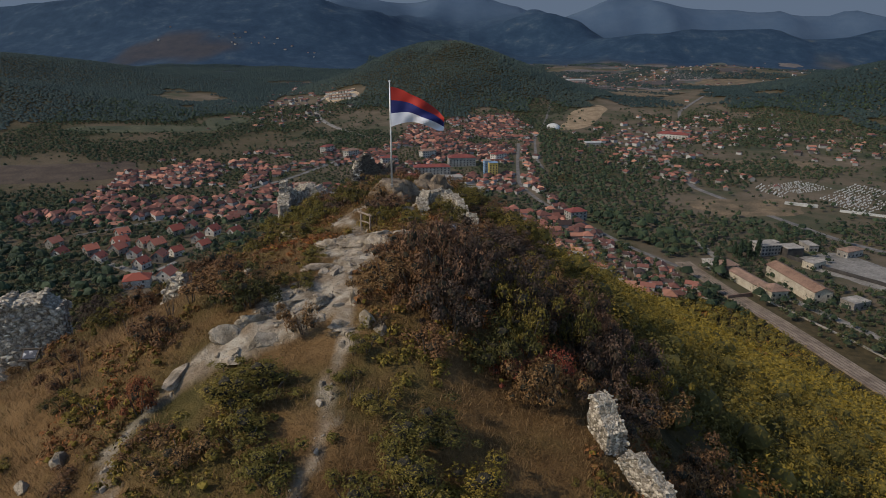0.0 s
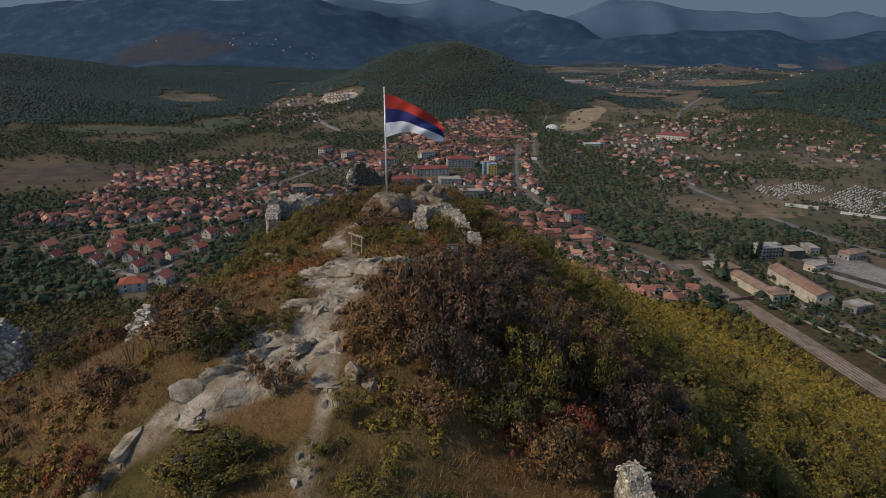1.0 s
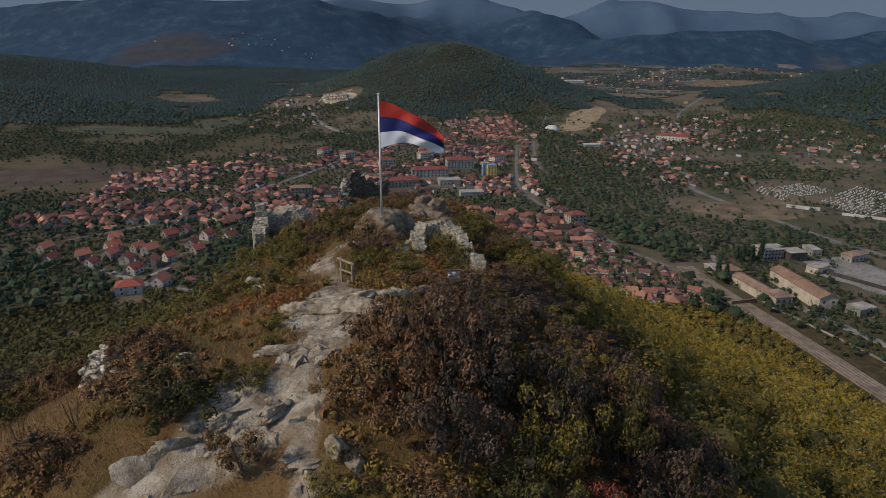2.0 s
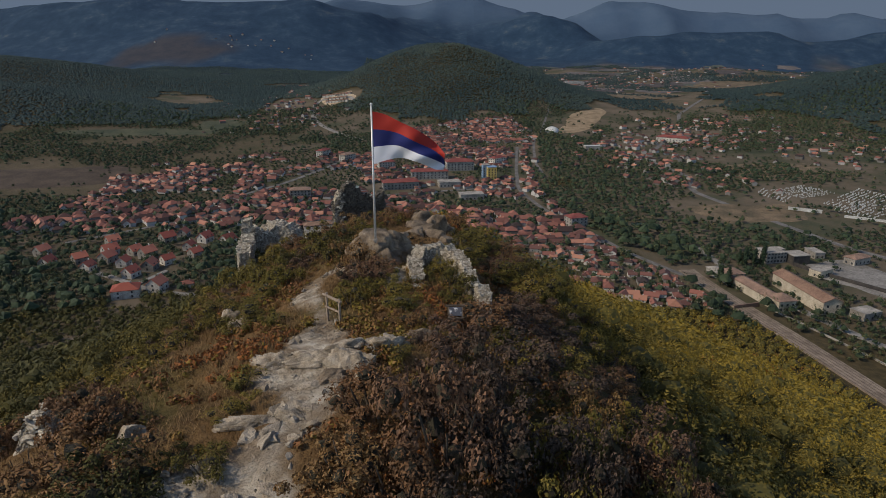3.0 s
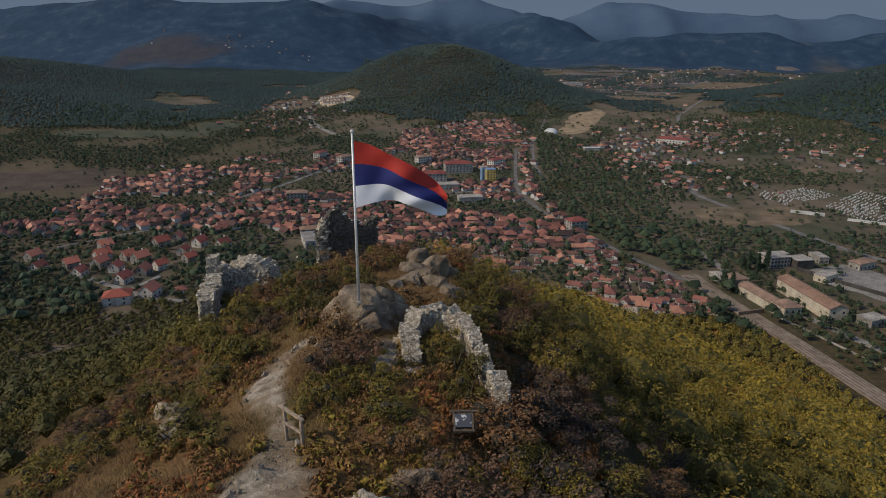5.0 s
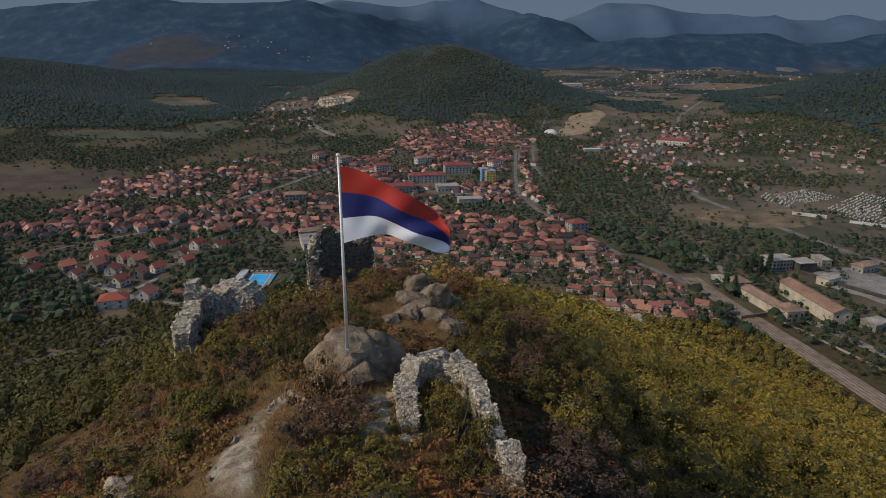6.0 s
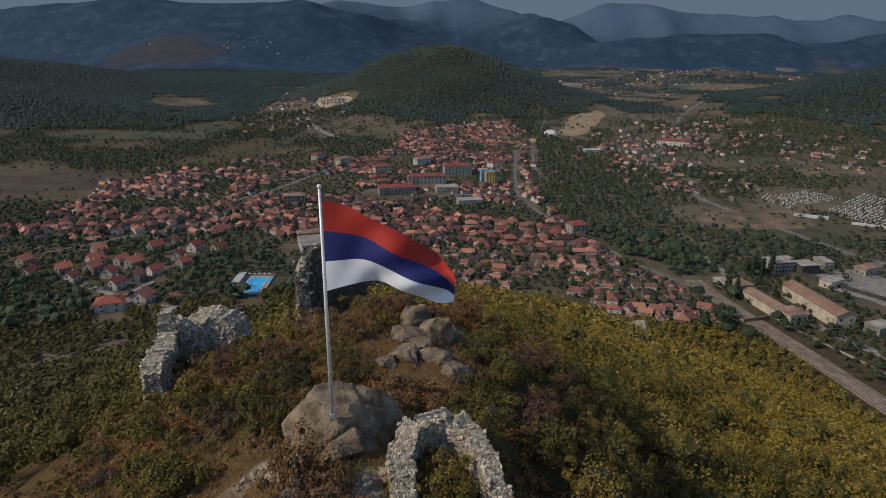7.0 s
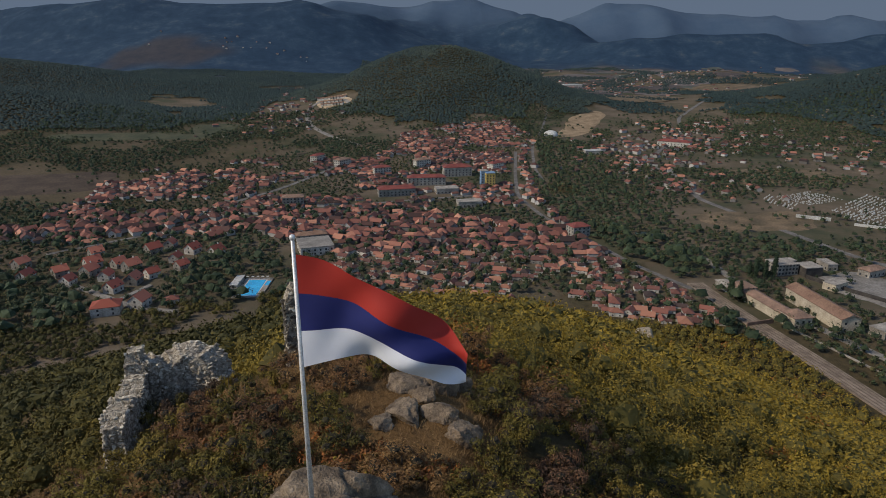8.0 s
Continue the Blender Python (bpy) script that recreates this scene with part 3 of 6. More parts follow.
# ---- flagpole with its flag ----
def flagpole(x, y, z):
    pole_root = thing("flagpole", "pale steel flagpole with a striped flag, standing on a boulder", "flagpole", pose(x, y, z))
    bm = bmesh.new()
    bmesh.ops.create_cone(bm, segments=14, radius1=0.075, radius2=0.045, depth=8.2, cap_ends=True, matrix=Matrix.Translation((0, 0, 3.9)))
    part("pole", bm, M_STEEL, pole_root, "white-painted steel tube", True)
    bm = bmesh.new()
    bmesh.ops.create_uvsphere(bm, u_segments=12, v_segments=8, radius=0.08, matrix=Matrix.Translation((0, 0, 8.03)))
    part("finial", bm, M_STEEL, pole_root, smoothed=True)
    bm = boxed(-0.11, 0.11, -0.11, 0.11, -0.12, 0.03, bevel=0.015)
    part("base_plate", bm, M_CONC, pole_root)
    nu, nv = 72, 36
    u, v = np.meshgrid(np.linspace(0, 1, nu + 1), np.linspace(0, 1, nv + 1))
    top = 7.62 - 0.55 * u - 1.75 * u ** 1.8
    bot = 4.60 + 0.45 * np.sin(np.pi * np.clip(u * 1.15, 0, 1)) * 0.9 - 0.25 * u ** 3
    wave = np.sin(u * 9.0 - v * 2.2 + 0.6)
    Z = top + (bot - top) * v + 0.05 * u * np.sin(u * 14 + v * 5)
    X = 0.07 + 4.25 * u - 0.25 * u * v + 0.12 * u * np.cos(u * 9.0 - v * 2.2)
    Y = -0.05 + u * (0.42 * wave + 0.16 * np.sin(u * 17 + v * 7)) - 0.55 * u * np.sin(np.pi * v) * 0.7 - 0.5 * u
    fl = new("flag")
    fl.parent = pole_root
    tagged(fl, "red, blue and white striped cloth flag")
    third = nv // 3
    for k, (nm, mm) in enumerate((("red_stripe", M_RED), ("blue_stripe", M_BLUE), ("white_stripe", M_WHITE))):
        sl = slice(k * third, (k + 1) * third + 1)
        P = np.stack([X[sl], Y[sl], Z[sl]], 2).reshape(-1, 3)
        w = nu + 1
        i = np.arange(third * w).reshape(third, w)[:, :-1].ravel()
        put(nm, P, np.stack([i, i + 1, i + w + 1, i + w], 1), mm, fl, smoothed=True)
    return pole_root


flagpole(-4.0, 0.0, 0.0)


# ---- rocks ----
def rock(name, label, x, y, z, sx, sy, sz, turn, seed, material, sub=4, cuts=6, rough=0.16, group="", cracks=()):
    r = random.Random(seed)
    bm = bmesh.new()
    bmesh.ops.create_icosphere(bm, subdivisions=sub, radius=1.0)
    off = Vector((r.uniform(-50, 50), r.uniform(-50, 50), r.uniform(-50, 50)))
    planes = []
    for _ in range(cuts):
        n = Vector((r.gauss(0, 1), r.gauss(0, 1), r.gauss(0, 0.8))).normalized()
        planes.append((n, r.uniform(0.42, 0.82) if cuts == 11 else r.uniform(0.55, 0.85) if cuts > 9 else r.uniform(0.62, 0.88)))
    for vt in bm.verts:
        p = vt.co * (1 + rough * 1.2 * noise.fractal(vt.co * 1.1 + off, 1.0, 2.0, 2))
        for n, d in planes:
            over = p.dot(n) - d
            if over > 0:
                p -= n * over * 0.96
        p *= 1 + 0.30 * rough * noise.fractal(p * 2.6 + off, 0.8, 2.0, 5) + 0.12 * rough * noise.fractal(p * 9 + off, 1.0, 2.0, 3)
        for n, d in cracks:
            off_ = abs(p.dot(Vector(n)) - d + 0.10 * noise.noise(p * 2.2 + off))
            if off_ < 0.055:
                p *= 1 - 0.10 * (1 - off_ / 0.055)
        vt.co = Vector((p.x * sx, p.y * sy, p.z * sz))
    me = bpy.data.meshes.new(name)
    bm.to_mesh(me)
    bm.free()
    me.materials.append(material)
    me.polygons.foreach_set("use_smooth", np.full(len(me.polygons), sub > 4))
    ob = new(name, me)
    ob.matrix_world = pose(x, y, z, 0, 0, turn)
    return tagged(ob, label, "rock", group)


rock("boulder", "huge rounded grey boulder carrying the flagpole", -3.85, 0.95, -1.4, 2.65, 1.8, 1.7, 8, 3, M_ROCK, 6, 15, 0.16, cracks=(((0.9, -0.1, 0.3), 0.45), ((0.2, 0.5, 0.8), 0.62), ((0.5, -0.8, -0.2), 0.42)))
CROP = [(-2.1, 14.0, -2.6, 1.3, 1.1, 1.1), (-0.9, 11.6, -2.5, 1.0, 1.1, 1.3), (-2.2, 11.0, -2.6, 1.1, .9, .6), (-2.1, 8.6, -2.4, .95, .7, .6),
        (-0.6, 8.9, -2.3, 1.0, .7, .6), (0.3, 7.5, -2.4, .8, .6, .65), (0.2, 12.6, -3.0, .7, .7, .8), (-3.0, 7.6, -2.4, .6, .5, .4), (-1.4, 10.0, -2.5, .8, .6, .5)]
for k, (x, y, z, a, b, c) in enumerate(CROP):
    rock("outcrop_rock", "brown weathered outcrop rock among dry grass", x, y, hz(x, y) - c * 0.02, a, b, c, k * 37, 20 + k, M_ROCK, 5, 8, 0.34, "rocks on the summit")
LOOSE = [(-8.5, -25.4, .9, .7, .6), (-7.0, -25.9, .9, .6, .45), (-3.4, -23.6, .26, .24, .85), (-2.6, -25.0, .55, .45, .6), (-1.9, -25.4, .35, .3, .4),
         (-10.0, -27.0, .9, .45, .35), (-13.5, -30.0, .5, .4, .5), (-13.2, -32.8, 1.1, .7, .5), (-12.0, -33.4, .8, .8, .5), (-14.6, -30.6, .4, .3, .3),
         (-11.6, -4.9, .6, .5, .55), (-9.3, -19.6, .8, .7, .7), 
         (-5.0, -2.2, .5, .35, .35), (-5.7, -1.6, .45, .3, .3), (-10.9, -6.4, .4, .4, .35), (-2.6, -2.0, .4, .3, .35), (-2.0, -1.4, .5, .35, .3)]
for k, (x, y, a, b, c) in enumerate(LOOSE):
    rock("loose_rock", "pale limestone rock in dry grass beside the track", x, y, hz(x, y) + c * 0.05, a, b, c, k * 53, 60 + k, M_PALE, 4, 11, 0.34, "rocks along the ridge")
LEDGE = [(-2.9, -15.7, 1.0, .75, .85, 20, M_PALE), (-4.4, -15.3, 1.3, .6, .5, 8, M_PALE), (-6.0, -15.2, 1.3, .5, .42, -4, M_PALE), (-1.9, -14.2, 1.25, .7, .6, 32, M_PALE), (-3.5, -16.6, .9, .5, .5, 40, M_ROCK),
         (-0.75, -12.3, 1.45, .6, .6, 30, M_ROCK), (-2.5, -16.8, .6, .5, .5, -30, M_PALE), (-3.5, -14.8, 1.0, .5, .5, 12, M_PALE), (-5.6, -19.6, 1.2, .45, .35, 15, M_PALE), (-4.4, -19.3, .8, .4, .32, -12, M_PALE),
         (-7.6, -24.6, .9, .5, .45, 30, M_PALE), (-6.6, -23.4, .8, .5, .35, 50, M_PALE), (-5.6, -24.4, .7, .5, .35, 10, M_PALE), (-7.0, -22.5, .9, .5, .35, -20, M_PALE), (-4.9, -23.2, .7, .4, .3, 70, M_PALE)]
for k, (x, y, a, b, c, turn, mm) in enumerate(LEDGE):
    rock("ledge_rock", "weathered limestone ledge rock across the track", x, y, hz(x, y) - c * 0.1, a, b, c, turn, 160 + k, mm, 5, 13, 0.55, "rocks of the ledge", cracks=(((0.8, 0.5, 0.1), 0.2), ((0.3, -0.9, 0.1), 0.3)))
rock("far_boulder", "lone pale boulder on the wooded slope", 58.2, 159.0, hz(58.2, 159.0) + 3.2, 4.2, 3.2, 3.2, 20, 99, M_PALE, 4, 7, 0.14)

# ---- ruined walls of rubble masonry, stone by stone ----
STONES = []
for k in range(8):
    r_ = random.Random(300 + k)
    bm = bmesh.new()
    for _ in range(15):
        p = Vector((r_.gauss(0, 1), r_.gauss(0, 1), r_.gauss(0, 1))).normalized()
        q = max(abs(p.x), abs(p.y), abs(p.z))
        bm.verts.new(p / (q ** 0.6) * r_.uniform(0.45, 0.58))
    bmesh.ops.convex_hull(bm, input=bm.verts[:])
    for vt in [w for w in bm.verts if not w.link_faces]:
        bm.verts.remove(vt)
    me = bpy.data.meshes.new("stone")
    bm.to_mesh(me)
    bm.free()
    me.materials.append(M_LIME)
    STONES.append(me)


# Dark copies of the stones for the painted shade of the tower wall.
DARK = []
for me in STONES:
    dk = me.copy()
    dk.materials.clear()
    dk.materials.append(M_SHADED_LIME)
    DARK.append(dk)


def ruin(name, label, runs, seed, size=0.30, limit=300, proud=0.05, stones=None):
    """runs: each a list of (x, y, top, base, thickness). A rubble core, with stones set in faces, top and ends."""
    r = random.Random(seed)
    root = thing(name, label, "ruin", pose(runs[0][0][0], runs[0][0][1], runs[0][0][3]))
    inv = root.matrix_world.inverted()
    spots = []
    for run in runs:
        pts = []
        for a, b in zip(run[:-1], run[1:]):
            n = max(1, int(math.dist(a[:2], b[:2]) / 0.22))
            pts += [tuple(p + (q - p) * i / n for p, q in zip(a, b)) for i in range(n)]
        pts.append(run[-1])
        V, F, levels = [], [], 12
        ring = 2 * levels
        for i, (x, y, tp, bs, th) in enumerate(pts):
            p0, p1 = pts[max(0, i - 1)], pts[min(len(pts) - 1, i + 1)]
            d = Vector((p1[0] - p0[0], p1[1] - p0[1], 0)).normalized()
            nr = Vector((-d.y, d.x, 0))
            tp = tp + 0.45 * (noise.noise(Vector((x * 1.3, y * 1.3, seed))) + 0.75 * noise.noise(Vector((x * 4, y * 4, seed)))) + r.uniform(-.09, .09)
            for s in (-1, 1):
                for lv in range(levels):
                    f = lv / (levels - 1)
                    if s > 0:
                        f = 1 - f
                    z = bs + (tp - bs) * f
                    w = th / 2 * (1.12 - 0.2 * f) + 0.12 * noise.noise(Vector((x * 2 + s * 9, y * 2, z * 2))) + 0.09 * noise.noise(Vector((x * 5 + s * 9, y * 5, z * 5)))
                    V.append(Vector((x, y, z)) + nr * w * s)
            step = size * 0.86
            for s in (-1, 1):
                z = bs
                while z < tp:
                    f = (z - bs) / max(0.1, tp - bs)
                    if r.random() < 0.5:
                        c = Vector((x, y, z)) + nr * s * (th / 2 * (1.12 - 0.2 * f)) + d * r.uniform(-.1, .1)
                        spots.append((c, nr * s, r.uniform(0.7, 1.35) * size, z - bs))
                    z += step * r.uniform(0.55, 0.95)
            w = -th / 2
            while w < th / 2:
                if r.random() < 0.42:
                    spots.append((Vector((x, y, tp + r.uniform(-.06, .05))) + nr * w, Vector((0, 0, 1)), r.uniform(0.6, 1.3) * size, 99))
                w += step * 0.8
            if i in (0, len(pts) - 1):
                e = d if i else -d
                z = bs
                while z < tp:
                    for w in (-th * .35, 0, th * .35):
                        spots.append((Vector((x, y, z)) + nr * w + e * 0.02, e, r.uniform(0.7, 1.3) * size, z - bs))
                    z += step
        for i in range(len(pts) - 1):
            for k in range(ring):
                a, b = i * ring + k, i * ring + (k + 1) % ring
                F.append((a, b, b + ring, a + ring))
        F.append(tuple(range(ring))[::-1])
        F.append(tuple((len(pts) - 1) * ring + k for k in range(ring)))
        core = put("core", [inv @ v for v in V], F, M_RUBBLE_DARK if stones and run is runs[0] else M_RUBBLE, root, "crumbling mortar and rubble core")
    spots.sort(key=lambda s: -s[3])
    r2 = random.Random(seed + 1)
    SV, SF, base = [], [], 0
    order = list(range(len(spots)))
    r2.shuffle(order)
    # Sun-facing and top stones stay pale; painted shade goes on the rest.
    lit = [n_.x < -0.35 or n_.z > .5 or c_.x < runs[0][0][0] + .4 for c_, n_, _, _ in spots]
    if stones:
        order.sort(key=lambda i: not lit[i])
    for rank, idx in enumerate(order):
        c, nr, sz, _ = spots[idx]
        q = nr.to_track_quat("Z", "Y").to_matrix().to_4x4()
        m = inv @ Matrix.Translation(c + nr * r2.uniform(-.3, .55) * proud) @ q @ pose(0, 0, 0, r2.uniform(-15, 15), r2.uniform(-15, 15), r2.uniform(-25, 25)) @ Matrix.Diagonal((sz * r2.uniform(.9, 1.5), sz * r2.uniform(.6, .9), sz * 0.6, 1))
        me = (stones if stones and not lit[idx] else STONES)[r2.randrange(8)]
        if rank < limit:
            o = new("stone", me)
            o.parent, o.matrix_basis = root, m
        else:
            for v in me.vertices:
                SV.append(m @ v.co)
            for p in me.polygons:
                SF.append(tuple(base + k for k in p.vertices))
            base += len(me.vertices)
    if SV:
        tagged(put("rubble", SV, SF, (stones or STONES)[0].materials[0], root, "packed rubble stones"), kind="stuff")
    return root


ruin("ruined_apse", "horseshoe-shaped ruined wall of pale rubble masonry",
     [[(-1.1, -4.9, -1.6, -3.2, .65), (-1.3, -2.9, -1.2, -3.0, .8), (-1.62, -0.9, -.95, -2.8, .9), (-1.55, -0.2, -.85, -2.8, .9), (-1.25, 0.4, -.75, -2.8, .85), (-0.7, 0.85, -.65, -2.8, .8), (-0.1, 1.02, -.6, -2.8, .8), (0.45, 0.85, -.6, -2.8, .8),
       (0.9, 0.4, -.7, -3.0, .72), (1.1, -0.2, -.8, -3.1, .68), (1.35, -1.0, -.95, -3.2, .65), (1.75, -2.4, -1.25, -3.5, .62), (2.05, -3.7, -1.55, -3.8, .52)],
      [(2.2, -4.3, -1.2, -4.0, .65), (2.45, -5.3, -1.35, -4.2, .7), (2.4, -6.3, -1.85, -4.3, .6)]], 1, 0.13, proud=0.02)
ruin("ruined_tower_corner", "broken corner of a tower, pale stone, overgrown foot",
     [[(-15.9, 10.7, -4.6, -9.6, .9), (-16.1, 11.3, -4.0, -9.8, 1.1), (-16.4, 12.8, -4.5, -9.9, 1.2), (-16.8, 14.4, -4.8, -9.9, 1.3), (-17.1, 15.6, -4.3, -9.8, 1.1), (-17.3, 16.0, -3.2, -9.8, .7), (-17.3, 16.5, -3.3, -9.8, .7)],
      [(-17.2, 16.4, -4.1, -9.8, 1.5), (-16.6, 16.9, -4.3, -9.7, 2.0), (-16.0, 17.4, -4.35, -9.6, 2.2), (-15.2, 17.9, -4.0, -9.2, 2.2), (-14.2, 17.8, -4.05, -9.0, 2.0), (-13.4, 17.6, -4.4, -8.8, 1.6), (-12.8, 17.3, -5.5, -8.6, 1.2)]], 2, 0.19, proud=0.025)
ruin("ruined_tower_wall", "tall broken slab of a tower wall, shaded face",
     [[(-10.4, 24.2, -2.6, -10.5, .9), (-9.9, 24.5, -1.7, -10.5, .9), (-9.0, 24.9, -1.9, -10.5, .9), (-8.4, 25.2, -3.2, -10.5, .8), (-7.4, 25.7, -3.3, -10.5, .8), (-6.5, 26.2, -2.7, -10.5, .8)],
      # Short pale end run: the sunlit edge is put into its colour.
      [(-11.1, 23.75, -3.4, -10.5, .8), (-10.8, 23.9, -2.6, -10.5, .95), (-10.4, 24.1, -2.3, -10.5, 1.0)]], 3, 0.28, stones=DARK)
ruin("ruined_bastion", "weathered stump of rubble masonry on the grassy slope",
     [[(-30.0, -15.4, -5.0, -9.4, 2.0), (-27.6, -14.6, -4.5, -9.2, 2.4), (-26.0, -14.1, -4.3, -9.0, 2.4), (-24.6, -13.5, -4.2, -9.0, 2.2), (-23.7, -13.2, -5.0, -9.0, 1.8)]], 4, 0.26)
ruin("wall_stump", "small pale stump of masonry among bushes",
     [[(-15.3, -16.4, -2.6, -4.8, .9), (-14.7, -16.4, -1.45, -4.6, 1.0), (-14.1, -16.5, -1.7, -4.6, .9), (-13.7, -16.6, -2.6, -4.6, .8)]], 5, 0.28)
ruin("ruined_wall_spur", "pale jagged spur of rubble wall in dry grass",
     [[(6.8, -27.3, -2.6, -5.6, .6), (7.1, -27.9, -2.3, -5.6, .9), (7.4, -28.7, -3.1, -5.6, .9)],
      [(7.5, -28.9, -4.0, -5.8, .6), (8.1, -29.6, -3.8, -5.8, .55), (8.7, -30.7, -4.3, -6.0, .5), (9.1, -32.0, -4.9, -6.4, .5), (9.4, -34.0, -5.6, -7.0, .5)]], 6, 0.14, proud=0.02)


# ---- wooden stand and information boards ----
def beam(parent, name, p, q, w, material, label=""):
    p, q = Vector(p), Vector(q)
    m = Matrix.Translation((p + q) / 2) @ (q - p).to_track_quat("Z", "Y").to_matrix().to_4x4()
    L = (q - p).length
    return part(name, boxed(-w / 2, w / 2, -w / 2, w / 2, -L / 2, L / 2, m, bevel=w * 0.12), material, parent, label)


sx_, sy_ = -4.75, -9.95
st = thing("wooden_stand", "weathered wooden rail stand beside the track", "stand", pose(sx_, sy_, hz(sx_, sy_), 0, 0, -38))
beam(st, "post", (-0.42, 0, -0.2), (-0.42, 0, 1.4), 0.10, M_WOOD)
beam(st, "post", (0.42, 0, -0.2), (0.42, 0, 1.3), 0.10, M_WOOD)
beam(st, "rail", (-0.62, -0.06, 1.3), (0.62, -0.06, 1.2), 0.10, M_WOOD)
beam(st, "rail", (-0.48, -0.06, 0.72), (0.48, -0.06, 0.68), 0.08, M_WOOD)
M_BOARDWOOD = mat("dark_board_wood", (0.05, 0.04, 0.03), (0.11, 0.085, 0.062), 0.15, 0.85, 0.4, dist=0.005)
M_PRINT = mat("printed_panel", (0.05, 0.055, 0.07), (0.42, 0.42, 0.42), 0.3, 0.8, 0.0, local=True, ramp=(0.55, 0.62), grain=(0.9, 1.1))


def board(x, y, turn, label, w=0.78, sunk=0.0):
    b = thing("information_board", label, "sign", pose(x, y, hz(x, y) - sunk, 0, 0, turn), "information boards")
    for s in (-1, 1):
        beam(b, "post", (s * w * .5, 0.18, -0.2), (s * w * .5, 0.18, 1.15), 0.10, M_BOARDWOOD)
        beam(b, "arm", (s * w * .5, 0.2, 1.08), (s * w * .5, -0.42, 0.72), 0.08, M_BOARDWOOD)
    beam(b, "rail", (-w * .72, 0.2, 1.12), (w * .72, 0.2, 1.12), 0.09, M_BOARDWOOD)
    beam(b, "rail", (-w * .6, -0.42, 0.72), (w * .6, -0.42, 0.72), 0.09, M_BOARDWOOD)
    tl = pose(0, -0.1, 0.93, 31, 0, 0)
    part("panel", boxed(-w * .44, w * .44, -0.26, 0.26, 0, 0.03, tl), M_PRINT, b, "dark printed panel with white patches")
    return b


board(0.86, -8.1, 2, "slanted wooden information board with a dark printed panel", 0.66, 0.25)
board(-21.9, -19.2, 8, "slanted wooden information board below the masonry stump")


# ---- shrubs ----
def shrub_mesh(kind, seed, leaf, n, lumps, spread=0.46):
    """A crown of leafy lumps round dark cores that paint the shade inside."""
    r = np.random.default_rng(seed)
    c = r.normal(size=(lumps, 3)) * np.array([spread, spread, 0.30])
    c[:, 2] = np.abs(c[:, 2]) + 0.22
    rad = r.uniform(0.16, 0.46, lumps) * (1.15 - 0.4 * np.hypot(c[:, 0], c[:, 1])).clip(.5, 1.1) * (12 / lumps) ** .3
    p, a, b = leaf_cloud(c, rad, 0.95, n, leaf, r)
    V, F = leaf_mesh(p, a, b, quads=False)
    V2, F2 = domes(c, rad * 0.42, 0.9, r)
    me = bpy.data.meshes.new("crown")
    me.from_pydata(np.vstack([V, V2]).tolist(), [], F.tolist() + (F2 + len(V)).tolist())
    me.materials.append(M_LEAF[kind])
    me.materials.append(M_CROWN_SHADE)
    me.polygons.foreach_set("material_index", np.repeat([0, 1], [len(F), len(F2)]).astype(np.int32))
    return me


def stems_mesh(seed):
    r = random.Random(seed)
    bm = bmesh.new()
    for k in range(5):
        a = k * 1.26 + r.uniform(-.4, .4)
        p, q = Vector((0.04 * math.cos(a), 0.04 * math.sin(a), -0.25)), Vector((0.38 * math.cos(a), 0.38 * math.sin(a), r.uniform(.55, .8)))
        m = Matrix.Translation((p + q) / 2) @ (q - p).to_track_quat("Z", "Y").to_matrix().to_4x4()
        bmesh.ops.create_cone(bm, segments=6, radius1=0.035, radius2=0.012, depth=(q - p).length, matrix=m)
    me = bpy.data.meshes.new("shrub")
    bm.to_mesh(me)
    bm.free()
    me.materials.append(M_BARK)
    return me


STEMS = [stems_mesh(k) for k in range(3)]
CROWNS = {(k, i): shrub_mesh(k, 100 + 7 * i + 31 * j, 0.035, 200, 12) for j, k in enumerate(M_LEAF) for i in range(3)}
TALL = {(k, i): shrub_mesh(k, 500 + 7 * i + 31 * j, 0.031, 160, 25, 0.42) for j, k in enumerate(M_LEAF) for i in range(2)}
SHRUB_LABEL = {"green": "dense green leafy shrub on the ridge", "olive": "olive and yellow-green shrub in early autumn", "rust": "rust-brown autumn shrub with dry leaves",
               "brown": "dark brown-leaved shrub, half bare", "red": "small shrub with red autumn leaves"}
shrubs = []


def shrub(x, y, w, h, kind, dz=0.0):
    o = new("shrub", STEMS[len(shrubs) % 3])
    o.matrix_world = Matrix.LocRotScale((x, y, hz(x, y) + dz), Euler((0, 0, rng.random() * 6.28)), (w, w * rng.uniform(.85, 1.15), h))
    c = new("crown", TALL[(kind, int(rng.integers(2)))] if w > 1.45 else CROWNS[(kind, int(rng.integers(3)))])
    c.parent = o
    tagged(o, SHRUB_LABEL[kind], "shrub", "shrubs on the castle ridge")
    shrubs.append((x, y, w))
    return o


